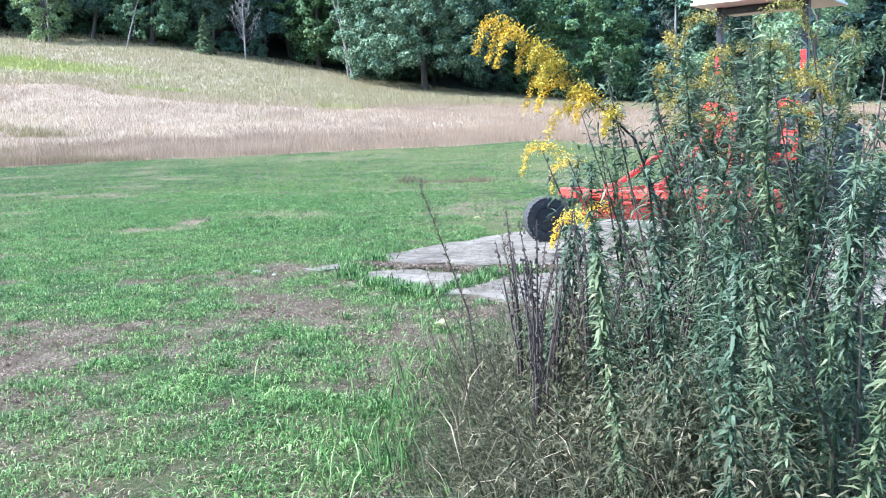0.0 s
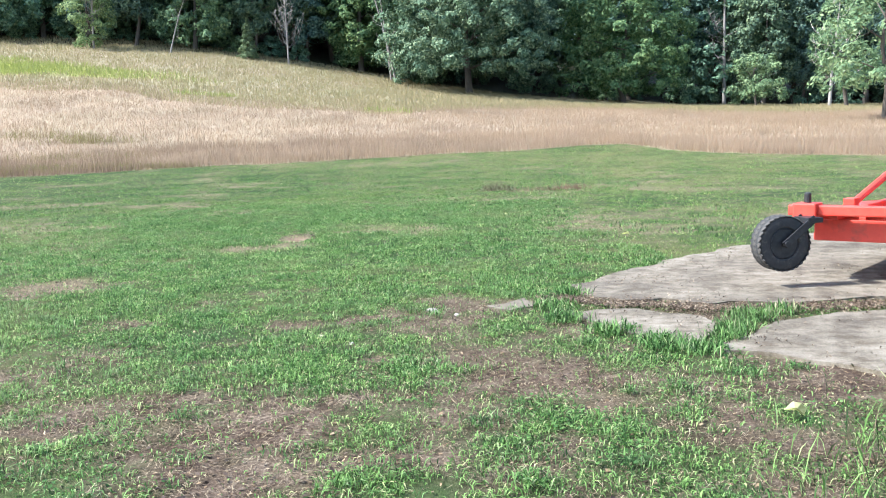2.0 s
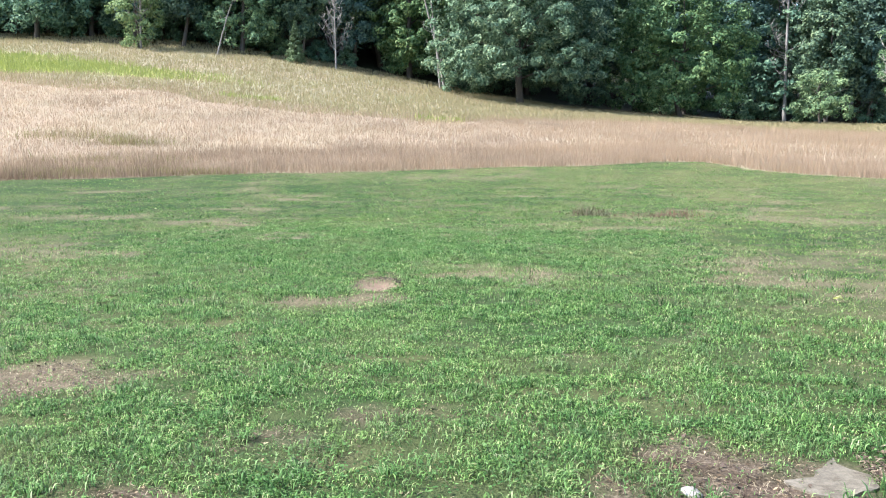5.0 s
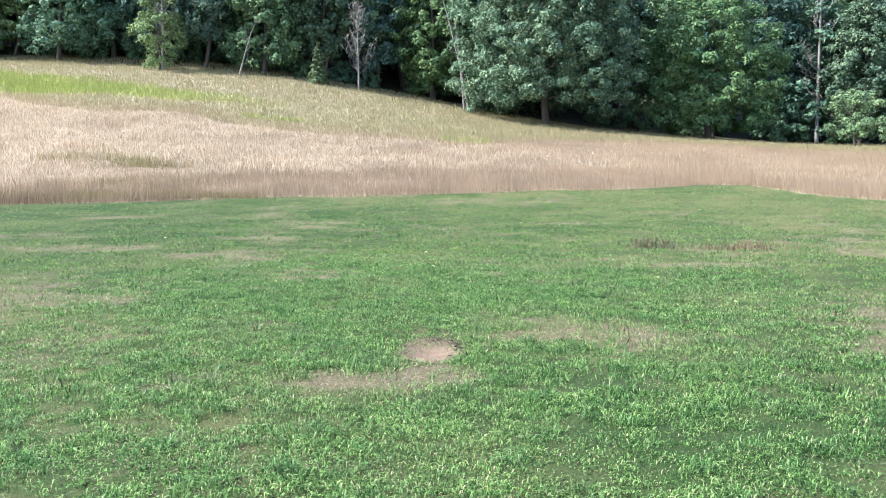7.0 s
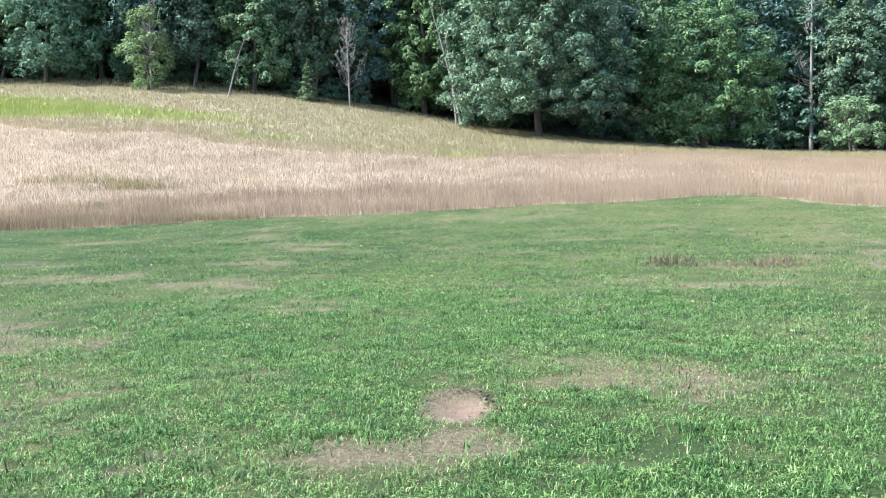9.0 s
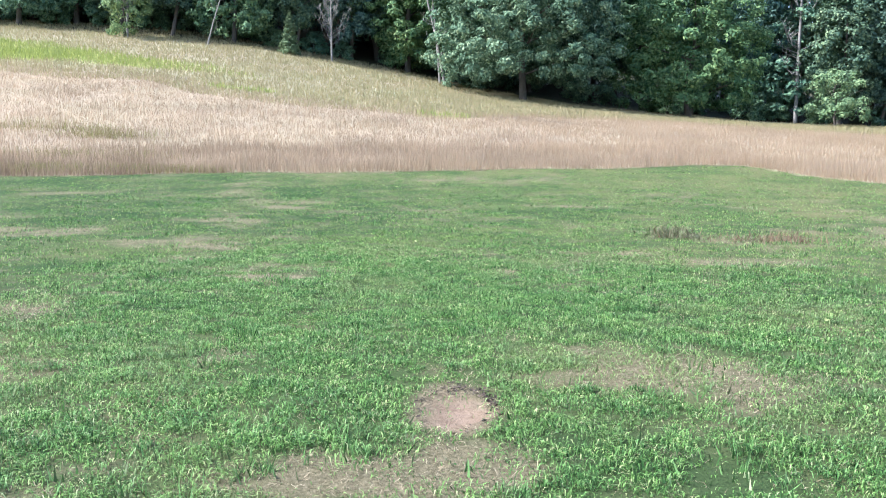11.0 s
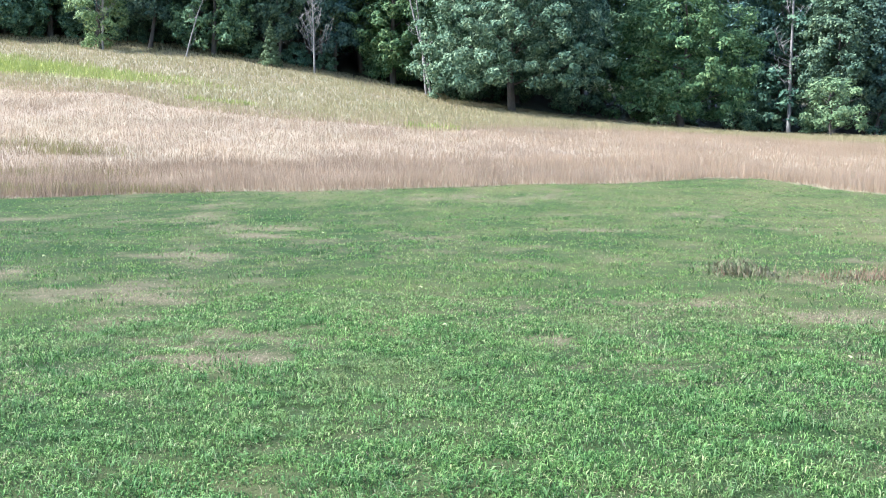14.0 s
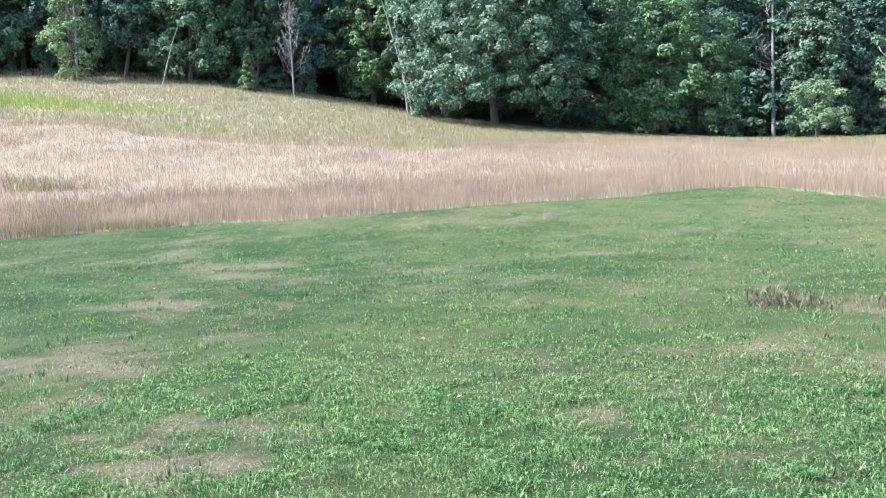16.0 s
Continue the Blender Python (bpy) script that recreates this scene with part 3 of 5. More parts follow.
x, y = scatter(-7, 3.0, 2.6, 24, 1300)
k = (rng.random(len(x)) < 0.09 + 0.5 * smooth(0.35, 0.75, vnoise(x, y, 2.7, 23)) * smooth(0.3, 0.6, vnoise(x, y, 0.5, 24)) + 0.6 * worn(x, y)) & ~on_slab(x, y) & (pit_mask(x, y) < 0.4)
x, y = x[k], y[k]
x2, y2 = scatter(-14, 10, 12, 44, 220)
k = (rng.random(len(x2)) < 0.08 + 0.7 * smooth(0.35, 0.75, vnoise(x2, y2, 3.6, 23)) * smooth(0.3, 0.6, vnoise(x2, y2, 0.8, 24)) + 0.6 * worn(x2, y2)) & ~on_slab(x2, y2) & (pit_mask(x2, y2) < 0.2)
x2, y2 = x2[k], y2[k]
stuff("dry_grass_litter", *joined([blades(x, y, height(x, y), rng.uniform(0.04, 0.12, len(x)), rng.uniform(0.0015, 0.0042, len(x)), 1.0, True, 0.9, 0.93),
                                   blades(x2, y2, height(x2, y2), rng.uniform(0.04, 0.09, len(x2)), rng.uniform(0.006, 0.016, len(x2)), 1.0, False, 0.9, 0.9)]),
      M_STRAW, "dry straw-coloured grass litter on worn lawn", "dry grass")


def flakes(x, y, z, size):
    """Small bits lying nearly flat."""
    n = len(x)
    c = np.stack([x, y, z], 1)
    nor = np.array([0, 0, 1.0]) + rng.normal(0, 0.28, (n, 3))
    u = np.cross(nor, rng.normal(0, 1, (n, 3)))
    u /= np.linalg.norm(u, axis=1)[:, None]
    w = np.cross(nor, u)
    r, q = size[:, None], (size * rng.uniform(0.15, 0.7, n))[:, None]
    v = np.stack([c - u * r, c + w * q, c + u * r, c - w * q], 1).reshape(-1, 3)
    i = np.arange(n)[:, None] * 4
    return v, np.concatenate([i + np.array([0, 1, 3]), i + np.array([1, 2, 3])], 0)


M_LITTER = blade_mat("leaf_litter", [(0.0, (0.05, 0.037, 0.028)), (0.5, (0.125, 0.09, 0.062)), (0.85, (0.23, 0.175, 0.12)), (1.0, (0.40, 0.33, 0.24))], (0.7, 0.68, 0.66), 0.4, 0.1)
x, y = scatter(-5.5, 2.8, 2.6, 17, 1300)
k = (rng.random(len(x)) < (worn(x, y) * 0.8 + 0.02) * smooth(12, 9, y)) & ~on_slab(x, y) & (pit_mask(x, y) < 0.3)
x, y = x[k], y[k]
stuff("ground_litter", *flakes(x, y, height(x, y) + rng.uniform(0.004, 0.016, len(x)), 0.003 + 0.013 * rng.random(len(x)) ** 2.5), M_LITTER, "dead leaf bits and clods on worn earth", "litter")

M_CLOD = blade_mat("dark_clods", [(0.0, (0.020, 0.015, 0.012)), (0.6, (0.060, 0.042, 0.032)), (1.0, (0.12, 0.088, 0.066))], (0.75, 0.72, 0.7), 0.3, 0.02)
x, y = scatter(-5.5, 2.6, 2.6, 12, 420)
k = (rng.random(len(x)) < worn(x, y) * smooth(0.35, 0.7, 0.6 * vnoise(x, y, 0.5, 31) + 0.4 * vnoise(x, y, 0.16, 32))) & ~on_slab(x, y)
a, r = rng.normal(radians(60), radians(62), 420), rng.normal(1.02, 0.12, 420)
x, y = np.concatenate([x[k], PIT[0] + 0.24 * r * np.cos(a)]), np.concatenate([y[k], PIT[1] + 0.44 * r * np.sin(a)])
stuff("earth_clods", *flakes(x, y, height(x, y) + rng.uniform(0.004, 0.02, len(x)), 0.005 + 0.016 * rng.random(len(x)) ** 2), M_CLOD, "dark crumbled earth clods on bare spots", "earth clods")


def field(x0, x1, y0, y1, per_m2, test, h, w):
    x, y = scatter(x0, x1, y0, y1, per_m2)
    k = test(x, y)
    x, y = x[k], y[k]
    return blades(x, y, height(x, y), h * rng.uniform(0.55, 1.2, len(x)) * (0.35 + 0.6 * vnoise(x, y, 1.7, 16) + 0.55 * vnoise(x, y, 0.45, 46)), w * rng.uniform(0.5, 1.4, len(x)), 0.32, False)


def band(a, b):
    return lambda x, y: (y - meadow_edge(x) > a) & (y - meadow_edge(x) < b) & (y < upper_line(x, y) + rng.normal(0, 3, len(x)))


stuff("tall_hay", *joined([field(-45, 45, 22, 60, 180, band(-0.3, 3.5), 0.5, 0.018), field(-55, 50, 20, 72, 120, band(3.5, 12), 0.48, 0.021), field(-72, 66, 22, 106, 66, band(12, 80), 0.34, 0.023)]),
      M_HAY, "tall dry tan hay standing in the meadow", "hay")


def strip(x, y):
    return rng.random(len(x)) < strip_share(x, y)


stuff("upper_meadow_grass", *field(-100, 70, 55, 134, 26, lambda x, y: (y > upper_line(x, y) - 3) & (y < 134) & ~strip(x, y), 0.36, 0.07), M_UPPER, "short olive and tan grass on the upper meadow", "grass")
stuff("yellow_wildflowers", *field(-100, 0, 74, 122, 34, strip, 0.5, 0.08), M_YELLOW, "strip of yellow-green goldenrod high on the meadow", "wildflowers")


def meadow_weeds():
    """Low olive and brown weeds in loose patches along the meadow's edge."""
    sets = []
    for cx, cy, rx, ry, n, h in ((-19.4, 42.4, 1.6, 0.5, 900, 0.4), (-16.0, 43.0, 1.4, 0.4, 800, 0.34), (-20.0, 47.6, 2.2, 0.7, 700, 0.5), (-14.0, 43.3, 0.8, 0.3, 350, 0.28), (-23.0, 55.8, 1.3, 0.5, 400, 0.6), (-27.5, 58.0, 2.4, 0.8, 500, 0.5), (-24.0, 41.0, 2.2, 0.8, 1000, 0.42)):
        x, y = rng.normal(cx, rx, n), rng.normal(cy, ry, n)
        sets.append(blades(x, y, height(x, y), h * rng.uniform(0.4, 1.25, n), rng.uniform(0.02, 0.05, n), 0.6, False))
    return joined(sets)


M_OLIVE = blade_mat("olive_weed", [(0.0, (0.13, 0.115, 0.07)), (0.5, (0.21, 0.185, 0.115)), (1.0, (0.19, 0.215, 0.10))], (0.8, 0.85, 0.75), 1.5, 0.3)
stuff("meadow_weeds", *meadow_weeds(), M_OLIVE, "low olive-brown weeds along the hay's edge", "weeds")


# ---- trees ----
def leaf_cloud(clumps, per, size, flat=0.5, single=False):
    """Leaf sprays on the outer shells of clumps (x, y, z, radius)."""
    c = np.repeat(clumps, per, axis=0)
    n = len(c)
    d = rng.normal(size=(n, 3))
    d[:, 2] += 0.5
    d /= np.linalg.norm(d, axis=1)[:, None]
    p = c[:, :3] + d * (c[:, 3] * rng.uniform(0.55, 1.08, n))[:, None] * np.array([1, 1, 0.75])
    out = c[:, :3] - clumps[:, :3].mean(0)
    out /= np.linalg.norm(out, axis=1)[:, None] + 0.5
    nor = d * 1.0 + out * 0.6 + rng.normal(size=(n, 3)) * 0.42 + np.array([0, 0, flat])
    nor /= np.linalg.norm(nor, axis=1)[:, None]
    u = np.cross(nor, rng.normal(size=(n, 3)))
    u /= np.linalg.norm(u, axis=1)[:, None]
    w = np.cross(nor, u)
    s = (size * rng.uniform(0.55, 1.3, n))[:, None]
    if single:
        v = np.stack([p - u * s, p + u * s * 0.7 + w * s * 0.6, p + u * s * 0.5 - w * s * 0.6], 1).reshape(-1, 3)
        return v, np.arange(n)[:, None] * 3 + np.array([0, 1, 2])
    v = np.stack([p - u * s, p + w * s * 0.45 + nor * s * 0.12, p + u * s, p - w * s * 0.45 + nor * s * 0.12], 1).reshape(-1, 3)
    i = np.arange(n)[:, None] * 4
    return v, np.concatenate([i + np.array([0, 1, 3]), i + np.array([1, 2, 3])], 0)


def crown_clumps(n, rx, z0, z1, shape, lump):
    """Clumps through a crown from z0 to z1; shape gives its half width, as a share of rx, by the share of its height."""
    out = []
    while len(out) < n:
        t = rng.random()
        r = rx * shape(t)
        a = rng.uniform(0, 2 * math.pi)
        k = math.sqrt(rng.uniform(0.06, 1.0)) * (0.82 + 0.3 * rng.random())
        if rng.random() > 0.25 + 0.75 * shape(t):
            continue
        out.append((r * k * math.cos(a), r * k * math.sin(a), z0 + (z1 - z0) * t, lump * rng.uniform(0.6, 1.25)))
    return np.array(out)


def tree(name, label, tall, rx, z0, shape, n, per, size, lump, leaf, bark, girth, group="woodland edge trees", category="tree", limbs=9, clumps=None, single=False):
    top = tagged(new(name), label, category, group)
    bm = bmesh.new()
    bend = rng.normal(0, 0.02 * tall, (5, 2))
    bend[0] = 0
    line = [(bend[i][0], bend[i][1], -0.3 + (tall * 0.86 + 0.3) * i / 4) for i in range(5)]
    tube(bm, line, [girth * k for k in (1.35, 0.9, 0.65, 0.42, 0.12)], 9)
    for i in range(limbs):
        h = z0 * 0.8 + (tall - z0) * (0.05 + 0.7 * i / limbs)
        a = i * 2.4 + rng.uniform(-0.4, 0.4)
        reach = rx * shape(min(0.95, max(0.05, (h - z0) / (tall - z0) + 0.15))) * 0.8
        up = reach * rng.uniform(0.25, 0.6)
        f = h / (tall * 0.86) * 4
        j = min(3, int(f))
        bx, by = bend[j] + (bend[j + 1] - bend[j]) * (f - j)
        tube(bm, [(bx, by, h), (bx + math.cos(a) * reach * 0.5, by + math.sin(a) * reach * 0.5, h + up * 0.6), (bx + math.cos(a) * reach, by + math.sin(a) * reach, h + up)],
             [girth * 0.38, girth * 0.22, girth * 0.05], 6)
    part("trunk", bm, bark, top, smooth_angle=60)
    if n:
        v, f = leaf_cloud(crown_clumps(n, rx, z0, tall, shape, lump) if clumps is None else clumps, per, size, 0.5, single)
        new("crown", mesh_np("crown", v, f, leaf)).parent = top
    return top


def dome(t):
    return max(0.05, math.sqrt(max(0.0, 1 - (abs(t - 0.32) / (0.7 if t > 0.32 else 0.5)) ** 2.2)))


def tall_oval(t):
    return max(0.08, math.sin(math.pi * min(1, 0.12 + 0.88 * t)) ** 0.6)


def cone(t):
    return max(0.03, 1 - t)


def at_ground(x, y, turn=0.0, scale=1.0):
    return pose(x, y, float(height(x, y)) - 0.1, 0, 0, turn) @ Matrix.Diagonal((scale, scale, scale, 1))


def put(ob, x, y, turn=0.0, scale=1.0):
    ob.matrix_basis = at_ground(x, y, turn, scale)
    return ob


def again(ob, x, y, turn, scale):
    return copy_thing(ob, at_ground(x, y, turn, scale / ob.scale[0]))


def oak_clumps():
    """A crown whose skirt hangs lower towards +x."""
    c = crown_clumps(1250, 11.8, 1.0, 27, dome, 1.0)
    return c[c[:, 2] - 0.75 * c[:, 3] > 0.7 - 0.06 * c[:, 0] + 2.6 * np.exp(-(np.hypot(c[:, 0], 0.5 * c[:, 1]) / 5.0) ** 2)]


def spruce_clumps(tall, rx):
    out = []
    for level in range(17):
        t = level / 17
        r = rx * (1 - t) ** 0.85
        for _ in range(int(5 + 16 * (1 - t))):
            a, k = rng.uniform(0, 2 * math.pi), rng.uniform(0.35, 1.05)
            out.append((r * k * math.cos(a), r * k * math.sin(a), 0.35 + (tall - 0.35) * t - 0.18 * k * r, 0.16 + 0.2 * (1 - t)))
    return np.array(out)


put(tree("oak_tree", "large spreading oak with dense grey-green crown near the ground", 27, 11.5, 2.6, dome, 470, 95, 0.23, 2.0, M_OAK, M_BARK, 0.40, "", limbs=14, clumps=oak_clumps()), -0.3, 125)
put(tree("maple_tree", "broad dark green maple at the meadow's edge", 18.5, 9.6, 1.5, dome, 480, 90, 0.24, 1.05, M_MAPLE, M_BARK, 0.34), 20.8, 128)
put(tree("maple_tree", "sunlit bright green maple standing before dark woods", 24, 6.2, 1.0, tall_oval, 340, 85, 0.24, 0.95, M_MAPLE, M_BARK, 0.35), -15.8, 134)

KINDS = [tree("ash_tree", "tall dark green woodland tree", 26, 6.4, 3.6, tall_oval, 300, 56, 0.31, 1.25, M_ASH, M_BARK, 0.32, single=True),
         tree("maple_tree", "full green woodland maple", 21, 7.0, 0.8, dome, 300, 56, 0.31, 1.25, M_WOODS, M_BARK, 0.30, single=True),
         tree("ash_tree", "slender green woodland tree", 28, 5.6, 4.6, tall_oval, 260, 56, 0.31, 1.2, M_ASH, M_BARK, 0.28, single=True),
         tree("oak_tree", "dense grey-green woodland oak", 24, 7.2, 1.4, dome, 300, 56, 0.31, 1.3, M_WOODS, M_BARK, 0.36, single=True),
         # This kind's pale leaves stand in for sunlight on the far crowns.
         tree("poplar_tree", "pale green tree high in the woods, sunlight put into leaf colour", 27, 5.6, 4.0, tall_oval, 250, 56, 0.30, 1.2, M_PALE, M_BARK, 0.28, single=True)]
SPOTS = []
for row, (back, gap, lo, hi) in enumerate([(5, 7.0, 0.66, 0.92), (11, 7.5, 0.85, 1.1), (20, 8.0, 0.95, 1.2), (31, 9.0, 1.05, 1.3)]):
    xx = -100 + 3.1 * row
    while xx < 92:
        yy = float(np.interp(xx, [-90, -40, -12, 12, 60], FOREST_Y)) + back + rng.uniform(-2, 2)
        if row > 0 or not (-20 < xx < 36):
            SPOTS.append((xx + rng.uniform(-1.5, 1.5), yy, rng.uniform(lo, hi), row))
        xx += gap * rng.uniform(0.8, 1.2)
for i, (xx, yy, sc, row) in enumerate(SPOTS):
    pale = (xx > 14 and yy > 140 and rng.random() < 0.35) or rng.random() < 0.05
    kind = KINDS[4 if pale else int(rng.choice((0, 2, 0, 2, 3) if row == 0 else (0, 1, 2, 3)))]
    if i < 5:
        put(KINDS[i], xx, yy, rng.uniform(0, 360), sc)
    else:
        again(kind, xx, yy, rng.uniform(0, 360), sc)

# shrubs close the foot of the woods
SHRUB = tree("shrub", "low dark green shrub at the foot of the woods", 4.5, 3.4, 0.1, dome, 44, 70, 0.24, 0.9, M_WOODS, M_BARK, 0.08, "woodland shrubs", "shrub", 3, single=True)
xx, first = -98.0, True
while xx < 90:
    yy = float(np.interp(xx, [-90, -40, -12, 12, 60], FOREST_Y)) + rng.uniform(5.0, 11.0)
    if first:
        put(SHRUB, xx, yy, 0, 1.0)
    else:
        again(SHRUB, xx, yy, rng.uniform(0, 360), rng.uniform(0.4, 0.85))
    first = False
    xx += rng.uniform(3.5, 7.5)


def bare_tree(label, tall, girth, twigs, spread, lean=0.0, bark=None, up=0.9):
    """A dead tree: a bleached stem with fine upright twigs."""
    top = tagged(new("dead_tree"), label, "dead tree", "dead trees")
    bm = bmesh.new()
    tube(bm, [(0, 0, -0.3), (lean * 0.3, 0.1, tall * 0.35), (lean * 0.65, -0.1, tall * 0.7), (lean, 0, tall)], [girth, girth * 0.7, girth * 0.45, girth * 0.1], 7)
    part("trunk", bm, bark or M_DEADWOOD, top, smooth_angle=60)
    for i in range(twigs):
        bm = bmesh.new()
        h = tall * rng.uniform(0.18, 0.92)
        a = rng.uniform(0, 2 * math.pi)
        r = spread * (1.1 - h / tall) * rng.uniform(0.5, 1.2) + 0.2
        c = lean * h / tall
        e = (c + math.cos(a) * r, math.sin(a) * r, h + r * up * rng.uniform(0.4, 1.4))
        mid = (c + math.cos(a) * r * 0.55, math.sin(a) * r * 0.55, h + r * up * 0.25)
        tube(bm, [(c, 0, h), mid, e], [girth * 0.2, girth * 0.12, 0.015], 4, False)
        for _ in range(3):
            k = rng.uniform(0.3, 0.9)
            o = Vector(mid).lerp(Vector(e), k)
            tube(bm, [o, o + Vector((rng.normal(0, 0.35), rng.normal(0, 0.35), rng.uniform(0.2, 0.8))) * spread * 0.35], [0.035, 0.012], 3, False)
        part("branch", bm, bark or M_DEADWOOD, top)
    return top


put(bare_tree("bare grey dead tree at the woodland edge", 12.5, 0.15, 55, 2.2, 0.3, None, 1.8), -49.7, 122.0)
put(bare_tree("bare grey dead tree with upright twigs", 11.5, 0.14, 60, 2.6, -0.2, None, 1.7), -24.6, 125.5)
put(bare_tree("leaning bleached dead trunk at the meadow's edge", 7.5, 0.11, 5, 1.2, 2.6), -39.6, 122.0)
put(bare_tree("tall pale dead trunk rising among green trees", 17, 0.2, 12, 2.2, -4.2), -10.2, 127.2)
put(bare_tree("tall pale dead trunk rising among green trees", 16.5, 0.17, 9, 2.0, -1.9), -10.9, 127.6)
put(bare_tree("bare grey dead treetop above the woods", 25, 0.3, 46, 4.0), 37.0, 138.0)
put(bare_tree("pale birch-like dead trunk with crooked limbs", 14, 0.24, 20, 5.0, 1.2, M_GREYWOOD, 0.5), 44.6, 118.0)

put(tree("young_ash_tree", "small pale yellow-green tree at the meadow's edge", 11, 3.4, 0.5, tall_oval, 70, 90, 0.2, 0.9, M_PALE, M_BARK, 0.15), -50.4, 122.8)
put(tree("locust_tree", "pale green feathery tree with thin twin trunks", 14, 5.5, 3.0, dome, 90, 80, 0.2, 1.0, M_PALE, M_BARK, 0.2), 33.0, 76.0)
put(tree("locust_tree", "pale green feathery tree beside a dead trunk", 16, 5.0, 2.0, tall_oval, 90, 80, 0.22, 1.0, M_PALE, M_BARK, 0.22), 48.0, 121.0)
put(tree("beech_tree", "low layered yellow-green tree under the maples", 7.0, 4.2, 0.4, dome, 56, 90, 0.2, 0.8, M_PALE, M_BARK, 0.13), 37.0, 122.5)
put(tree("maple_tree", "pale-topped slender maple behind a dead tree", 19, 3.6, 5.0, tall_oval, 90, 80, 0.24, 1.1, M_PALE, M_BARK, 0.2), -25.0, 133.5)
put(tree("spruce_tree", "young blue-green spruce before dark woods", 5.8, 1.9, 0.3, cone, 210, 60, 0.1, 0.3, M_NEEDLE, M_BARK, 0.1, limbs=4, clumps=spruce_clumps(5.8, 1.4)), -29.9, 125.0)


# ---- concrete slab ----

def slab_piece(poly, thick, proud, seed):
    bm = bmesh.new()
    pts = []
    for (ax, ay), (bx, by) in zip(poly, poly[1:] + poly[:1]):
        n = max(2, int(math.hypot(bx - ax, by - ay) / 0.07))
        for k in range(n):
            qx, qy = ax + (bx - ax) * k / n, ay + (by - ay) * k / n
            pts.append((qx + 0.16 * (float(vnoise(qx, qy, 0.3, seed)) - 0.5) + 0.06 * (float(vnoise(qx, qy, 0.09, seed)) - 0.5), qy + 0.16 * (float(vnoise(qx, qy, 0.3, seed + 1)) - 0.5) + 0.06 * (float(vnoise(qx, qy, 0.09, seed + 1)) - 0.5)))
    top = [bm.verts.new((qx, qy, proud)) for qx, qy in pts]
    low = [bm.verts.new((qx + 0.012, qy, -thick)) for qx, qy in pts]
    bm.faces.new(top)
    bm.faces.new(low[::-1])
    for k in range(len(pts)):
        bm.faces.new((top[k], low[k], low[(k + 1) % len(pts)], top[(k + 1) % len(pts)]))
    bmesh.ops.triangulate(bm, faces=[f for f in bm.faces if len(f.verts) > 4])
    return bm


pad = tagged(new("concrete_pad"), "weathered cracked concrete pad set in the lawn", "concrete pad", kind="structure")
for n, poly in enumerate(SLABS):
    part("slab", slab_piece(poly, 0.15, (0.03, 0.022, 0.026, 0.012)[n], 20 + 3 * n), M_CONCRETE, pad)

# leaf and straw debris along the crack
x, y = rng.uniform(0.85, 4.2, 7000), rng.normal(0, 0.085, 7000) + 0.2 * (rng.random(7000) < 0.15) * rng.normal(0, 1, 7000)
y = y + np.interp(x, [0.85, 1.1, 1.4, 1.7, 2.1, 2.7, 3.4, 4.2], [8.95, 9.1, 8.78, 8.74, 8.5, 8.42, 8.52, 8.5])
stuff("crack_debris", *blades(x, y, np.full(len(x), 0.03), rng.uniform(0.015, 0.07, len(x)), rng.uniform(0.004, 0.018, len(x)), 1.0, True, 0.9, 0.92),
      M_LITTER, "brown dry leaves and straw in the slab's crack", "dry leaves")
x, y = rng.uniform(1.3, 6.0, 9000), rng.uniform(6.8, 12.5, 9000)
k = on_slab(x, y) & (rng.random(9000) < 0.08 + 0.9 * smooth(0.5, 0.85, vnoise(x, y, 0.6, 25)))
x, y = x[k], y[k]
stuff("slab_litter", *blades(x, y, np.full(len(x), 0.034), rng.uniform(0.01, 0.05, len(x)), rng.uniform(0.003, 0.014, len(x)), 1.0, True, 0.95, 0.95), M_LITTER, "scattered dead leaf bits and dirt on the concrete", "dry leaves")
tufts = [(2.35, 8.12, 0.15, 420), (2.12, 7.72, 0.12, 340), (1.98, 7.42, 0.1, 200), (1.25, 7.72, 0.13, 350), (1.0, 8.2, 0.12, 300), (1.55, 7.3, 0.15, 420), (2.65, 8.32, 0.1, 160), (1.15, 9.3, 0.12, 200), (0.95, 8.72, 0.14, 300), (1.75, 7.1, 0.12, 260)]
sets = []
for cx, cy, r, n in tufts:
    x, y = rng.normal(cx, r * 0.6, n), rng.normal(cy, r * 0.6, n)
    sets.append(blades(x, y, np.full(n, 0.01), rng.uniform(0.05, 0.13, n), rng.uniform(0.006, 0.011, n), 0.9, True))
stuff("grass_tufts", *joined(sets), M_LAWN, "longer green grass tufts round the slab's edges", "grass")

# ---- rotary cutter and tractor ----
HEAD = 52.0                      # both point this way, degrees from +x
AX, NX = (math.cos(radians(HEAD)), math.sin(radians(HEAD))), (-math.sin(radians(HEAD)), math.cos(radians(HEAD)))
REAR = (4.16, 9.30)              # middle of the cutter's rear edge


def wheel_bm(r, w, hole, seg=48):
    bm = bmesh.new()
    lathe(bm, [(hole, -w * 0.36), (hole * 1.12, -w * 0.47), (r * 0.86, -w * 0.5), (r * 0.96, -w * 0.42), (r, -w * 0.25), (r, w * 0.25), (r * 0.96, w * 0.42), (r * 0.86, w * 0.5), (hole * 1.12, w * 0.47), (hole, w * 0.36)], seg)
    return bm


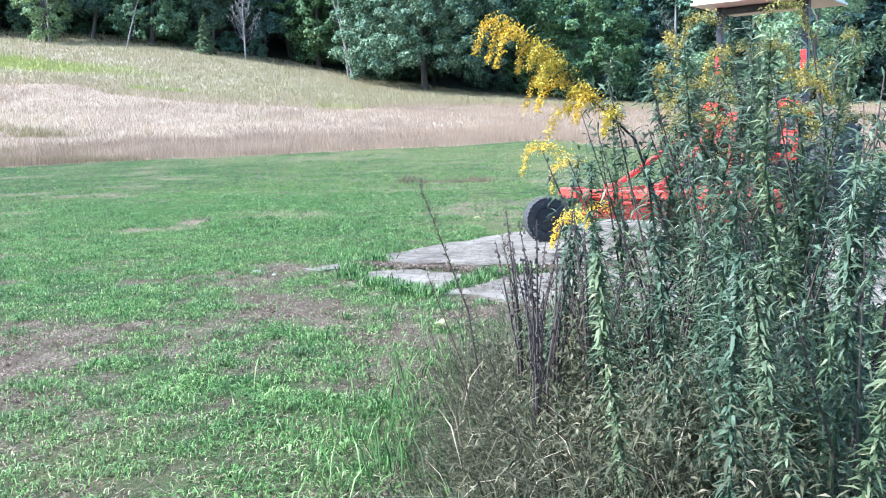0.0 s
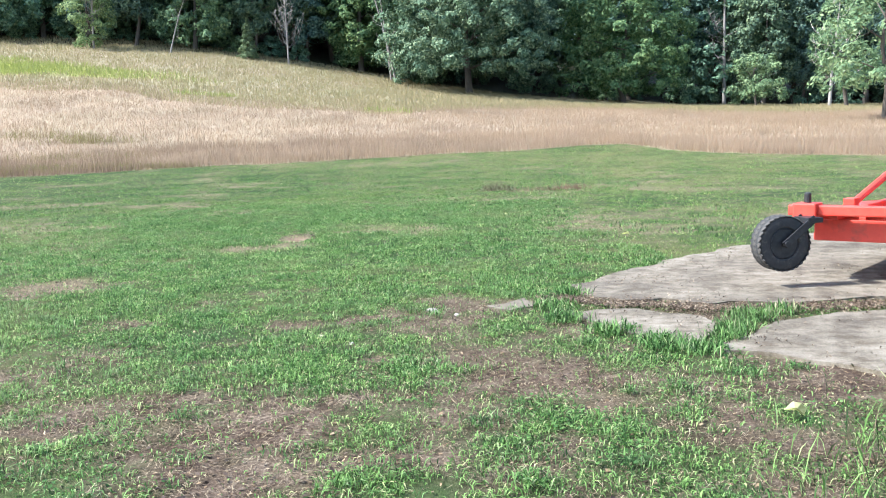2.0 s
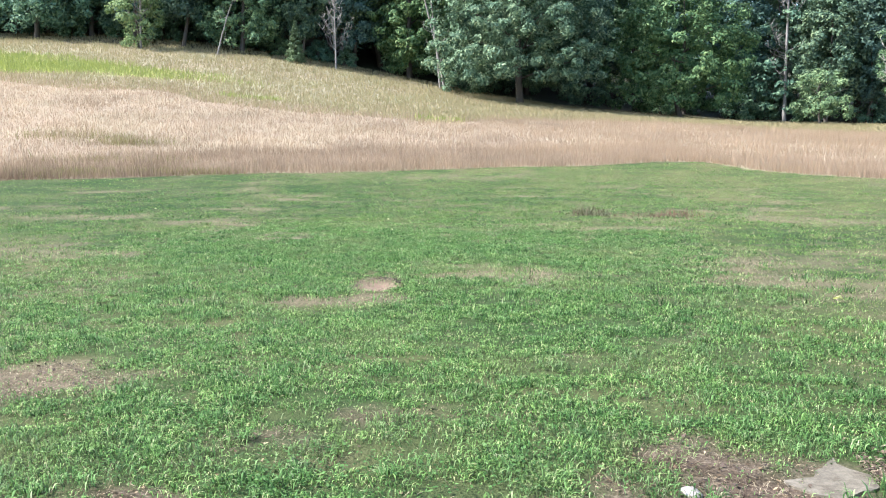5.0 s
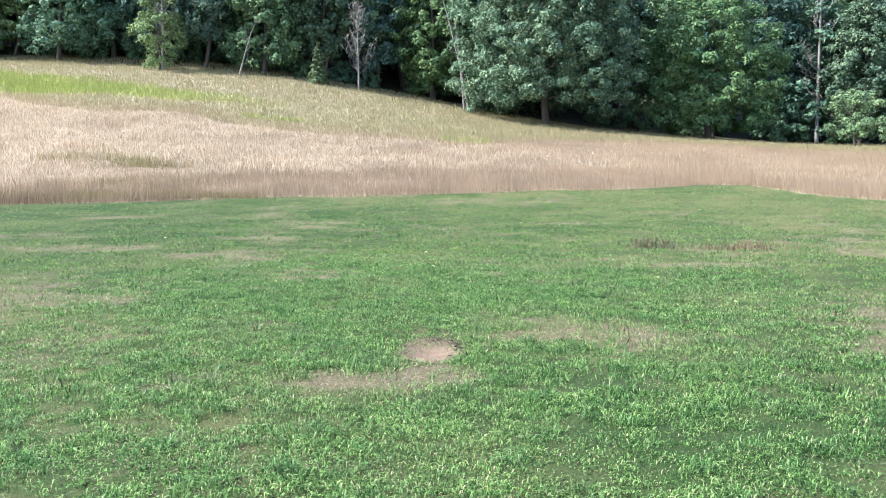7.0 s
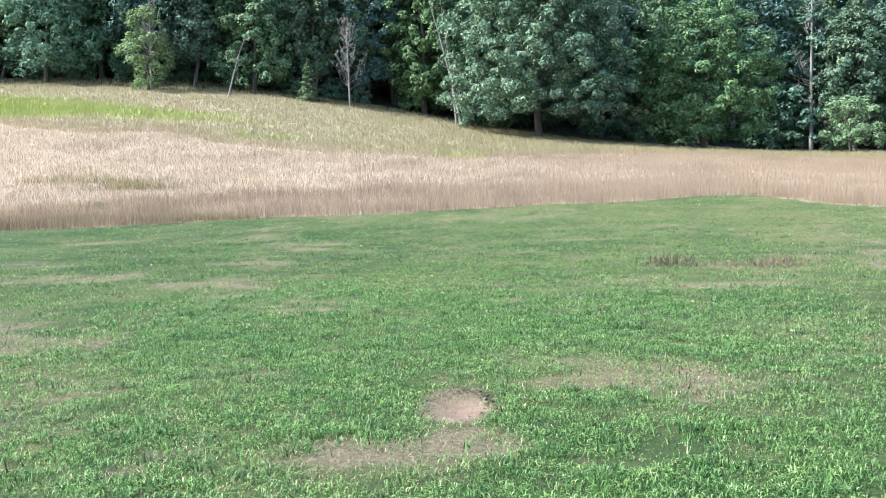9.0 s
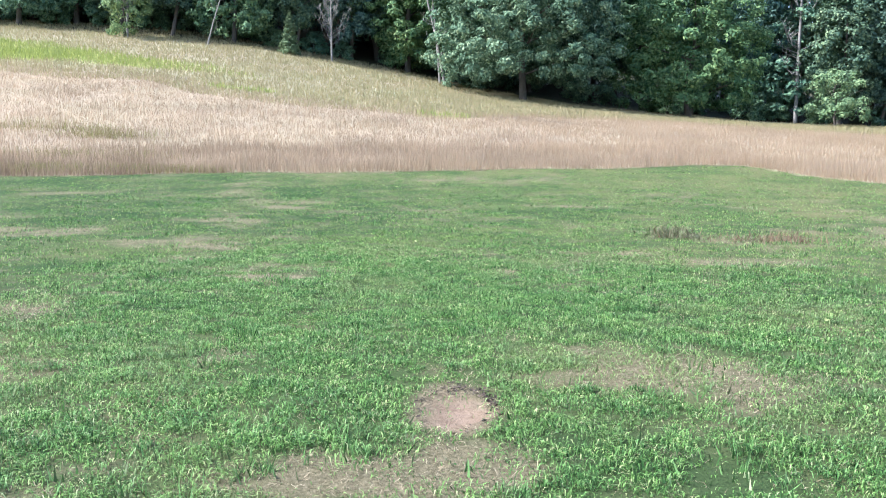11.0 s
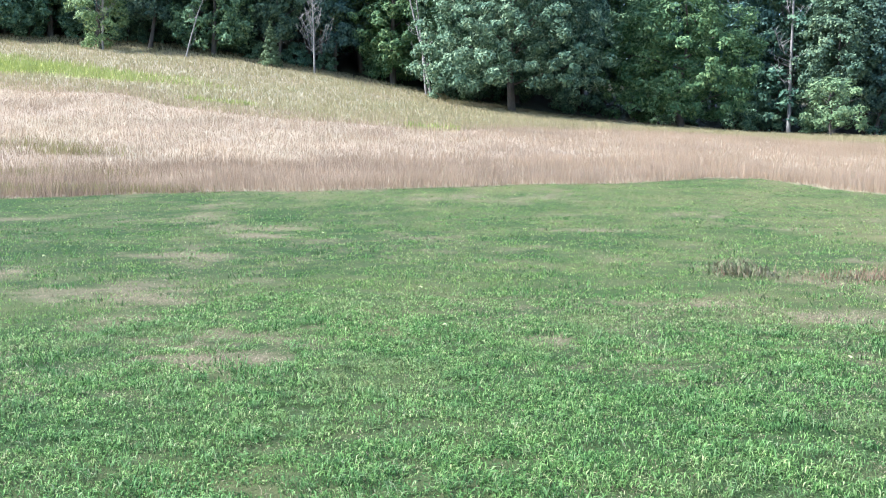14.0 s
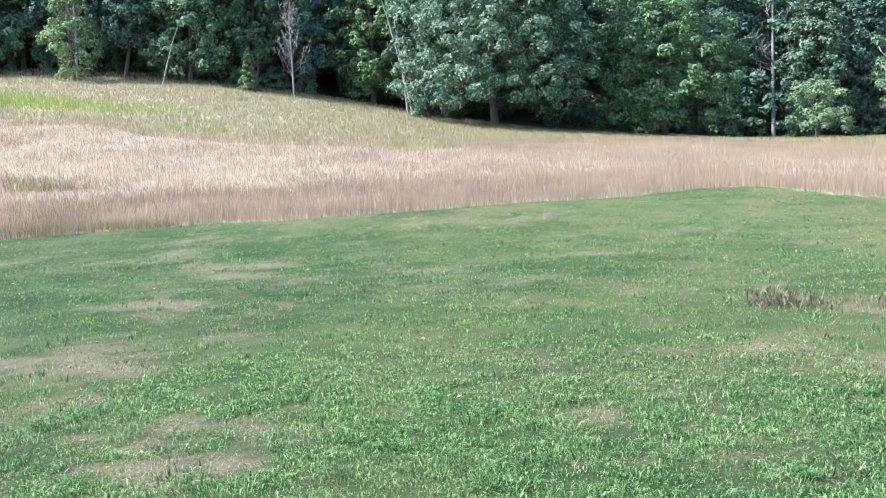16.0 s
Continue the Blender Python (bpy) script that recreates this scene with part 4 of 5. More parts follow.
def add_lugs(tyre, r, w, count, lug_h):
    """Slanted tread bars, each its own part, on one shared mesh."""
    bm = bmesh.new()
    box(bm, (-lug_h * 0.9, -w * 0.29, -0.026), (lug_h * 0.7, w * 0.29, 0.026), 0.008)
    first = part("lug", bm, M_RUBBER, tyre)
    for i in range(count):
        for side in (-1, 1):
            a = 2 * math.pi * (i + 0.25 * side) / count
            ob = first if i == 0 and side < 0 else new("lug", first.data)
            ob.parent = tyre
            ob.matrix_basis = Matrix.Rotation(-a, 4, "Y") @ Matrix.Translation((r + lug_h * 0.3, side * w * 0.24, 0)) @ Matrix.Rotation(radians(38 * side), 4, "X")


def rim_bm(r, w):
    bm = bmesh.new()
    lathe(bm, [(r, -w * 0.38), (r * 0.93, -w * 0.42), (r * 0.84, -w * 0.3), (r * 0.45, -w * 0.16), (r * 0.3, -w * 0.3), (r * 0.3, w * 0.3), (r * 0.45, w * 0.16), (r * 0.84, w * 0.3), (r * 0.93, w * 0.42), (r, w * 0.38)], 32)
    for i in range(6):
        a = 2 * math.pi * i / 6
        for s in (-1, 1):
            box(bm, (-0.012, -0.012, -0.012), (0.012, 0.012, 0.012), 0.003, Matrix.Translation((r * 0.38 * math.cos(a), s * w * 0.25, r * 0.38 * math.sin(a))))
    return bm


cutter = tagged(new("rotary_cutter"), "orange-red rotary cutter raised behind a tractor on concrete", "rotary cutter")
cutter.matrix_basis = pose(REAR[0], REAR[1], 0.03, 0, 0, HEAD)
bm = bmesh.new()
HW, LEN, Z0, Z1 = 0.90, 1.75, 0.38, 0.60
outline = [(0.0, -HW), (0.0, HW), (LEN * 0.72, HW), (LEN, HW * 0.55), (LEN, -HW * 0.55), (LEN * 0.72, -HW)]
top = [bm.verts.new((u, v, Z1)) for u, v in outline]
bm.faces.new(top)
for (a, b), (va, vb) in zip(zip(outline, outline[1:] + outline[:1]), zip(top, top[1:] + top[:1])):
    bm.faces.new((va, vb, bm.verts.new((b[0], b[1], Z0)), bm.verts.new((a[0], a[1], Z0))))
bmesh.ops.remove_doubles(bm, verts=bm.verts, dist=0.001)
bmesh.ops.solidify(bm, geom=bm.faces[:], thickness=0.012)
part("deck", bm, M_RED, cutter)
bm = bmesh.new()
for v in (-HW, HW):
    box(bm, (0.0, v - 0.03, Z0 - 0.03), (LEN * 0.72, v + 0.03, Z0 + 0.03), 0.008)
box(bm, (-0.045, -HW, Z0 - 0.02), (0.0, HW, Z0 + 0.05), 0.008)
box(bm, (-0.035, -HW, Z1 - 0.035), (0.03, HW, Z1 + 0.03), 0.008)
part("edge_rail", bm, M_RED, cutter)
for v in (-0.5, -0.18, 0.18, 0.5):
    bm = bmesh.new()
    box(bm, (-0.05, v - 0.03, Z0 + 0.05), (0.0, v + 0.03, Z1 - 0.03), 0.006)
    box(bm, (0.0, v - 0.035, Z1 + 0.004), (LEN * 0.9, v + 0.035, Z1 + 0.075), 0.01)
    part("deck_rib", bm, M_RED, cutter)
bm = bmesh.new()
box(bm, (-0.30, -1.06, Z1 - 0.01), (-0.19, 1.06, Z1 + 0.08), 0.012)
for v in (-0.7, -0.25, 0.25, 0.7):
    box(bm, (-0.20, v - 0.04, Z1 - 0.05), (0.06, v + 0.04, Z1 + 0.05), 0.01)
box(bm, (-0.36, 0.80, Z1 - 0.07), (-0.16, 1.0, Z1 + 0.10), 0.014)
part("tail_beam", bm, M_RED, cutter)
bm = bmesh.new()
box(bm, (-0.075, -0.12, Z0 - 0.03), (-0.05, HW, Z1 - 0.06), 0.006)
part("rear_guard", bm, M_RED, cutter)
bm = bmesh.new()
lathe(bm, [(0.022, -0.12), (0.03, -0.12), (0.03, 0.16), (0.022, 0.17)], 12, Matrix.Translation((-0.26, 0.90, Z1 + 0.02)) @ Matrix.Rotation(radians(90), 4, "X"))
part("pivot_pin", bm, M_IRON, cutter)
bm = bmesh.new()
box(bm, (0.55, -0.2, Z1 + 0.01), (0.95, 0.2, Z1 + 0.16), 0.03)
lathe(bm, [(0.12, 0.0), (0.14, 0.02), (0.14, 0.14), (0.09, 0.2), (0.05, 0.22)], 20, Matrix.Translation((0.75, 0, Z1 + 0.12)) @ Matrix.Rotation(radians(90), 4, "X"))
part("gearbox", bm, M_IRON, cutter, "dark oily gearbox")
for v, end in ((0.65, 0.12), (0.1, -0.1), (-0.65, -0.14)):
    bm = bmesh.new()
    tube(bm, [(0.15, v, Z1 + 0.06), (1.78, end, 1.46)], [0.032, 0.032], 8)
    box(bm, (0.07, v - 0.05, Z1 + 0.03), (0.20, v + 0.05, Z1 + 0.12), 0.008)
    part("brace", bm, M_RED, cutter)
for v in (-0.3, 0.3):
    bm = bmesh.new()
    tube(bm, [(1.45, v * 1.3, Z1), (1.78, v * 0.4, 1.47)], [0.03, 0.03], 8)
    box(bm, (1.40, v * 1.3 - 0.04, Z1 - 0.01), (1.56, v * 1.3 + 0.04, Z1 + 0.16), 0.01)
    part("mast", bm, M_RED, cutter)
bm = bmesh.new()
tube(bm, [(0.9, 0, Z1 + 0.12), (2.15, 0, 0.72)], [0.05, 0.045], 12)
part("drive_shaft", bm, M_IRON, cutter)
# tail wheel, its caster swung round
WHEEL = Vector((2.97, 9.38, 0.0)) - Vector((REAR[0], REAR[1], 0))
wu, wv = WHEEL.x * AX[0] + WHEEL.y * AX[1], WHEEL.x * NX[0] + WHEEL.y * NX[1]
turned = pose(wu, wv, 0.38, 0, 0, 13 - HEAD)
tail = part("tail_wheel", wheel_bm(0.235, 0.15, 0.13), M_RUBBER, cutter, "black rubber tail wheel", 40)
tail.matrix_basis = turned
add_lugs(tail, 0.233, 0.15, 30, 0.006)
rim = part("rim", rim_bm(0.135, 0.15), M_IRON, tail)
bm = bmesh.new()
for s in (-1, 1):
    box(bm, (-0.02, s * 0.095 - 0.007, -0.03), (0.34, s * 0.095 + 0.007, 0.035), 0.004, Matrix.Rotation(radians(-38), 4, "Y"))
tube(bm, [(0, -0.12, 0), (0, 0.12, 0)], [0.024, 0.024], 12)
box(bm, (0.19, -0.11, 0.17), (0.33, 0.11, 0.215), 0.006)
part("caster_fork", bm, M_IRON, tail, "dark steel fork")

tractor = tagged(new("tractor"), "red tractor with roll bar and pale sunshade on the slab", "tractor")
C = (REAR[0] + 2.75 * AX[0] + 0.18, REAR[1] + 2.75 * AX[1] - 0.02)
tractor.matrix_basis = pose(C[0], C[1], 0.03, 0, 0, HEAD)
for v in (-0.8, 0.8):
    ty = part("rear_tyre", wheel_bm(0.68, 0.48, 0.34), M_RUBBER, tractor, smooth_angle=35)
    ty.matrix_basis = pose(0, v, 0.70)
    add_lugs(ty, 0.68, 0.48, 20, 0.05)
    part("rim", rim_bm(0.345, 0.40), M_RED, ty)
    ft = part("front_tyre", wheel_bm(0.37, 0.24, 0.2), M_RUBBER, tractor, smooth_angle=35)
    ft.matrix_basis = pose(1.85, v * 0.82, 0.39)
    add_lugs(ft, 0.37, 0.24, 16, 0.03)
    part("rim", rim_bm(0.205, 0.24), M_RED, ft)
    bm = bmesh.new()
    prof = [(0.80 * math.cos(a), 0.70 + 0.80 * math.sin(a)) for a in (radians(20 + 130 * k / 12) for k in range(13))]
    w0, w1 = (v - 0.42, v - 0.28) if v > 0 else (v + 0.28, v + 0.42)
    g = [[bm.verts.new((u, w, z)) for u, z in prof] for w in (w0, w1)]
    for k in range(12):
        bm.faces.new((g[0][k], g[0][k + 1], g[1][k + 1], g[1][k]))
    bmesh.ops.solidify(bm, geom=bm.faces[:], thickness=0.02)
    fender = part("fender", bm, M_RED, tractor)
    bm = bmesh.new()
    l = v * 0.58
    box(bm, (-0.66, l - 0.12, 1.52), (-0.52, l + 0.12, 1.63), 0.02)
    part("tail_lamp", bm, M_LAMP, fender, "red lens tail lamp")
    bm = bmesh.new()
    box(bm, (-0.60, l - 0.15, 1.635), (-0.50, l + 0.15, 1.68), 0.012)
    box(bm, (-0.57, l - 0.05, 1.16), (-0.54, l + 0.05, 1.52), 0.006)
    part("lamp_bracket", bm, M_IRON, fender)
    bm = bmesh.new()
    q = v * 0.66
    box(bm, (-0.30, q - 0.04, 0.75), (-0.20, q + 0.04, 2.83), 0.012)
    box(bm, (-0.34, q - 0.06, 1.72), (-0.16, q + 0.06, 1.80), 0.008)
    post = part("roll_bar_post", bm, M_IRON, tractor)
    bm = bmesh.new()
    box(bm, (-0.34, q - 0.035, 1.98), (-0.30, q + 0.035, 2.22), 0.008)
    part("reflector", bm, M_LAMP, post)
bm = bmesh.new()
box(bm, (-0.30, -0.57, 2.73), (-0.20, 0.57, 2.815), 0.012)
part("roll_bar_crosspiece", bm, M_IRON, tractor)
bm = bmesh.new()
box(bm, (-0.70, -0.72, 2.84), (0.75, 0.72, 2.93), 0.045)
canopy = part("sunshade", bm, M_WHITE, tractor, "pale sunshade roof")
bm = bmesh.new()
box(bm, (-0.725, -0.74, 2.82), (0.775, 0.74, 2.85), 0.012)
part("trim", bm, M_WHITE, canopy)
bm = bmesh.new()
box(bm, (-0.45, -0.32, 0.45), (1.2, 0.32, 0.85), 0.05)
tube(bm, [(0, -0.8, 0.67), (0, 0.8, 0.67)], [0.11, 0.11], 14)
tube(bm, [(1.85, -0.65, 0.4), (1.85, 0.65, 0.4)], [0.07, 0.07], 12)
part("chassis", bm, M_IRON, tractor)
bm = bmesh.new()
vs = box(bm, (0.75, -0.36, 0.72), (2.25, 0.36, 1.32), 0.09)
for v in vs:
    if v.co.x > 1.9 and v.co.z > 1.1:
        v.co.z -= 0.14
part("hood", bm, M_RED, tractor, smooth_angle=40)
bm = bmesh.new()
box(bm, (-0.22, -0.26, 0.98), (0.26, 0.26, 1.1), 0.05)
box(bm, (-0.30, -0.25, 1.06), (-0.18, 0.25, 1.5), 0.05, None)
part("seat", bm, M_RUBBER, tractor, "black vinyl seat")
bm = bmesh.new()
tube(bm, [(0.78, 0, 1.05), (0.6, 0, 1.42)], [0.03, 0.025], 8)
ring = [(0.6 + 0.19 * math.cos(a) * 0.6, 0.19 * math.sin(a), 1.44 + 0.19 * math.cos(a) * 0.5) for a in (2 * math.pi * k / 20 for k in range(21))]
tube(bm, ring, [0.014] * 21, 6, False)
part("steering_wheel", bm, M_IRON, tractor)
for v in (-0.34, 0.34):
    bm = bmesh.new()
    tube(bm, [(-0.35, v, 0.5), (-0.8, v, 0.62), (-1.15, v * 1.1, 0.66)], [0.03, 0.03, 0.028], 8)
    tube(bm, [(-0.4, v, 1.0), (-0.75, v, 0.64)], [0.022, 0.022], 8)
    part("lift_arm", bm, M_IRON, tractor)
bm = bmesh.new()
tube(bm, [(-0.4, 0, 0.95), (-1.0, 0, 1.44)], [0.028, 0.028], 8)
part("top_link", bm, M_GREYMETAL, tractor)


M_DEADWEED = blade_mat("brown_dead_weed", [(0.0, (0.09, 0.06, 0.045)), (0.6, (0.19, 0.13, 0.10)), (1.0, (0.30, 0.23, 0.17))], (0.8, 0.8, 0.8), 0.5, 0.15)


# ---- weeds beside the start of the walk ----
def leaf_blades(p, d, length, width):
    """Lance leaves from points p along directions d, drooping, as folded kites."""
    n = len(p)
    d = d / np.linalg.norm(d, axis=1)[:, None]
    s = np.cross(d, np.array([0, 0, 1.0]) + rng.normal(0, 0.25, (n, 3)))
    s /= np.linalg.norm(s, axis=1)[:, None] + 1e-9
    l, w = length[:, None], width[:, None]
    v = np.stack([p, p + d * l * 0.45 + s * w / 2, p + d * l - np.array([0, 0, 0.25]) * l, p + d * l * 0.45 - s * w / 2], 1).reshape(-1, 3)
    i = np.arange(n)[:, None] * 4
    return v, np.concatenate([i + np.array([0, 1, 3]), i + np.array([1, 2, 3])], 0)


def along(line, t):
    line = np.array(line, float)
    f = np.clip(t, 0, 1) * (len(line) - 1)
    j = np.minimum(f.astype(int), len(line) - 2)
    return line[j] + (line[j + 1] - line[j]) * (f - j)[:, None]


def goldenrod(label, tall, bend, leaves, leaf_len, bloom, whorl=False, petals=None):
    """A stem with lance leaves; bloom: arching plumes at its top."""
    top = tagged(new("goldenrod"), label, "goldenrod plant", "weeds beside the lawn")
    line = [(0, 0, -0.03), (bend * 0.12, 0.01, tall * 0.4), (bend * 0.4, -0.01, tall * 0.75), (bend, 0, tall)]
    bm = bmesh.new()
    tube(bm, line, [0.008, 0.007, 0.005, 0.002], 6)
    part("stem", bm, M_DARKWEED if bloom else M_WEED, top)
    t = rng.uniform(0.08, 1.0, leaves) ** 0.85
    p = along(line, t)
    a = rng.uniform(0, 2 * math.pi, leaves)
    d = np.stack([np.cos(a), np.sin(a), np.full(leaves, 0.0 if whorl else 0.35) + rng.normal(0, 0.42, leaves)], 1)
    new("foliage", mesh_np("foliage", *leaf_blades(p, d, leaf_len * rng.uniform(0.35, 1.3, leaves) * (1.15 - 0.5 * t), 0.0095 * rng.uniform(0.6, 1.5, leaves)), M_WEED)).parent = top
    for k in range(bloom):
        a = math.pi * (bend < 0) + rng.uniform(-1.15, 1.15)
        o = along(line, np.array([0.70 + 0.29 * k / max(1, bloom - 1)]))[0]
        reach = 0.23 * (1.2 - 0.5 * k / bloom) * rng.uniform(0.7, 1.15)
        sp = [o, o + np.array([math.cos(a) * reach * 0.5, math.sin(a) * reach * 0.5, 0.055]), o + np.array([math.cos(a) * reach * 0.85, math.sin(a) * reach * 0.85, 0.03]), o + np.array([math.cos(a) * reach * 1.02, math.sin(a) * reach * 1.02, -0.06 * rng.uniform(0.5, 1.6)])]
        n = 520
        f = rng.uniform(0.08, 1, n)
        q = along(sp, f) + rng.normal(0, 1, (n, 3)) * (0.016 * (1.15 - 0.75 * f))[:, None] + np.array([0, 0, 0.008])
        plume = new("plume", mesh_np("plume", *leaf_blades(q, rng.normal(0, 1, (n, 3)) + np.array([0, 0, 0.6]), rng.uniform(0.007, 0.017, n), rng.uniform(0.005, 0.009, n)), petals or M_GOLD))
        plume.parent = top
        tagged(plume, "yellow flower plume", kind="stuff")
    return top


M_FADED = blade_mat("fading_bloom", [(0.0, (0.20, 0.18, 0.06)), (0.5, (0.32, 0.28, 0.08)), (1.0, (0.46, 0.38, 0.12))], (0.9, 0.88, 0.8), 0.3, 0.35)
GOLD = [goldenrod("tall goldenrod in yellow bloom leaning over lawn", 1.70, -0.74, 380, 0.11, 13),
        goldenrod("tall goldenrod with fading yellow bloom among weeds", 1.66, 0.18, 330, 0.085, 4, petals=M_FADED),
        goldenrod("goldenrod with a few drooping yellow plumes", 1.2, -0.2, 230, 0.075, 2)]
LEAFY = [goldenrod("upright green weed with narrow whorled leaves", 0.98, 0.04, 620, 0.062, 0, True),
         goldenrod("upright green weed with narrow leaves", 1.2, -0.1, 600, 0.07, 0, True),
         goldenrod("tall bushy green weed with drooping leaves", 1.6, 0.2, 640, 0.085, 0)]
GOLD_AT = [(2.93, 3.24, 0, 0), (2.62, 3.8, 0, 2), (2.98, 3.3, 150, 1), (3.12, 3.7, 40, 1), (2.72, 3.55, 200, 2), (2.85, 4.0, 330, 1), (3.45, 3.9, 80, 1), (3.0, 2.9, 300, 1), (3.5, 3.5, 10, 1), (3.05, 4.3, 0, 2), (3.7, 4.4, 140, 1)]
LEAFY_AT = [(2.62, 2.0, 0), (2.88, 2.05, 1), (2.76, 2.35, 0), (2.5, 2.5, 0), (2.95, 2.5, 1), (3.15, 2.6, 2), (2.72, 2.9, 2), (2.86, 3.12, 2), (3.2, 3.0, 2), (2.56, 3.15, 1), (3.0, 3.55, 2), (3.35, 2.9, 1), (2.72, 1.75, 0), (2.44, 2.25, 0), (3.4, 3.6, 2),
            (2.66, 3.6, 2), (2.9, 2.75, 1), (3.1, 2.2, 1), (2.4, 2.85, 0), (2.66, 2.6, 1), (3.25, 4.0, 2), (2.8, 3.75, 2), (3.0, 1.7, 1), (2.82, 1.9, 0)]
MORE_LEAFY = [(3.05, 2.75, 2), (3.3, 3.3, 2), (2.9, 3.45, 2), (3.05, 3.9, 2), (2.6, 2.3, 1), (3.3, 2.5, 2), (2.92, 2.25, 1), (3.55, 3.8, 2)]
LEFT_LEAFY = [(2.3, 3.68, 0), (2.22, 3.3, 0), (2.4, 3.95, 1), (2.12, 3.85, 0), (2.36, 3.45, 1)]
LEAFY_AT = LEAFY_AT + MORE_LEAFY + LEFT_LEAFY[1:3]


def bush(label, tall, stems, leaves, leaf_len):
    """Several spreading stems thick with small lance leaves."""
    top = tagged(new("bushy_weed"), label, "weed", "weeds beside the lawn")
    for i in range(stems):
        a = 2.4 * i + rng.uniform(-0.3, 0.3)
        r, h = tall * rng.uniform(0.12, 0.32), tall * rng.uniform(0.7, 1.0)
        line = [(0, 0, -0.03), (r * 0.35 * math.cos(a), r * 0.35 * math.sin(a), h * 0.5), (r * math.cos(a), r * math.sin(a), h)]
        bm = bmesh.new()
        tube(bm, line, [0.007, 0.005, 0.002], 5)
        stem = part("stem", bm, M_DARKWEED, top)
        p = along(line, rng.uniform(0.12, 1.0, leaves)) + rng.normal(0, 0.035, (leaves, 3))
        b = rng.uniform(0, 2 * math.pi, leaves)
        d = np.stack([np.cos(b), np.sin(b), rng.normal(0.1, 0.5, leaves)], 1)
        new("foliage", mesh_np("foliage", *leaf_blades(p, d, leaf_len * rng.uniform(0.5, 1.3, leaves), 0.01 * rng.uniform(0.6, 1.6, leaves)), M_WEED)).parent = stem
    return top


BUSH = bush("bushy grey-green weed with many narrow leaves", 1.5, 7, 190, 0.075)
BUSH_AT = [(2.75, 3.15, 0, 1.0), (3.05, 3.3, 80, 1.02), (2.9, 2.6, 160, 0.85), (3.2, 2.75, 220, 1.0), (3.35, 3.6, 300, 1.1), (2.72, 3.75, 40, 0.9), (3.05, 4.0, 120, 1.0), (2.6, 2.75, 200, 0.65), (3.0, 2.15, 260, 0.7), (2.5, 3.45, 330, 0.6), (3.5, 3.2, 20, 1.1), (2.75, 2.2, 100, 0.55), (3.6, 4.2, 180, 1.05), (2.35, 3.3, 60, 0.42), (2.3, 3.75, 15, 0.45)]
for n, (a, b, turn, k) in enumerate(BUSH_AT):
    at = pose(a, b, float(height(a, b)), 0, 0, turn) @ Matrix.Diagonal((k, k, k, 1))
    if n:
        copy_thing(BUSH, at @ Matrix.Diagonal((1 / BUSH.scale[0],) * 3 + (1,)))
    else:
        BUSH.matrix_basis = at


def stand(ob, m, first):
    if first:
        ob.matrix_basis = m
    else:
        copy_thing(ob, m)


for kinds, spots in ((GOLD, [(a, b, c, d) for a, b, c, d in GOLD_AT]), (LEAFY, [(a, b, 137.0 * n % 360, d) for n, (a, b, d) in enumerate(LEAFY_AT)])):
    used = set()
    for a, b, turn, k in spots:
        stand(kinds[k], pose(a, b, float(height(a, b)), rng.uniform(-4, 4) if k == 0 and kinds is GOLD else rng.uniform(-14, 14), rng.uniform(-2, 2) if k == 0 and kinds is GOLD else rng.uniform(-14, 14), turn), k not in used)
        used.add(k)


def dry_weed(tall, stems):
    """A dry plant of dark upright stems set with small seed heads."""
    top = tagged(new("dry_weed"), "dark dry weed stalks with clustered seed heads", "dry weed", "weeds beside the lawn")
    for i in range(stems):
        bm = bmesh.new()
        a, r = rng.uniform(0, 2 * math.pi), rng.uniform(0.05, 0.2)
        h = tall * rng.uniform(0.7, 1.0)
        line = [(0.02 * math.cos(a), 0.02 * math.sin(a), -0.03), (r * 0.3 * math.cos(a), r * 0.3 * math.sin(a), h * 0.5), (r * math.cos(a), r * math.sin(a), h)]
        tube(bm, line, [0.007, 0.005, 0.002], 5)
        pts = along(line, rng.uniform(0.55, 1.0, 46))
        for p in pts:
            o = Vector(p) + Vector(rng.normal(0, 0.006, 3))
            k = rng.uniform(0.004, 0.009)
            vs = [bm.verts.new(o + Vector(d) * k) for d in ((1, 0, 0), (-0.5, 0.87, 0), (-0.5, -0.87, 0), (0, 0, 1.5))]
            for f in ((0, 1, 3), (1, 2, 3), (2, 0, 3), (0, 2, 1)):
                bm.faces.new([vs[q] for q in f])
        part("stalk", bm, M_DARKWEED, top)
    return top


dry = dry_weed(1.02, 7)
dry.matrix_basis = pose(2.2, 2.86, 0, 0, 0, 0)
for a, b, turn in ((2.28, 3.15, 100), (2.42, 3.05, 220), (2.2, 3.35, 310)):
    copy_thing(dry, pose(a, b, 0, 0, 0, turn))


def feather_weed(tall, lean):
    """A wispy grey-green weed with a feathery tip."""
    top = tagged(new("feathery_weed"), "wispy grey-green weed with feathery tips", "weed", "weeds beside the lawn")
    line = [(0, 0, -0.03), (lean * 0.3, 0, tall * 0.5), (lean, 0.02, tall)]
    bm = bmesh.new()
    tube(bm, line, [0.006, 0.004, 0.0015], 5)
    part("stem", bm, M_DARKWEED, top)
    n = 240
    t = rng.uniform(0.25, 1, n)
    a = rng.uniform(0, 2 * math.pi, n)
    new("foliage", mesh_np("foliage", *leaf_blades(along(line, t), np.stack([np.cos(a), np.sin(a), np.full(n, 0.9)], 1), rng.uniform(0.02, 0.06, n), rng.uniform(0.004, 0.008, n)), M_GREYWEED)).parent = top
    return top


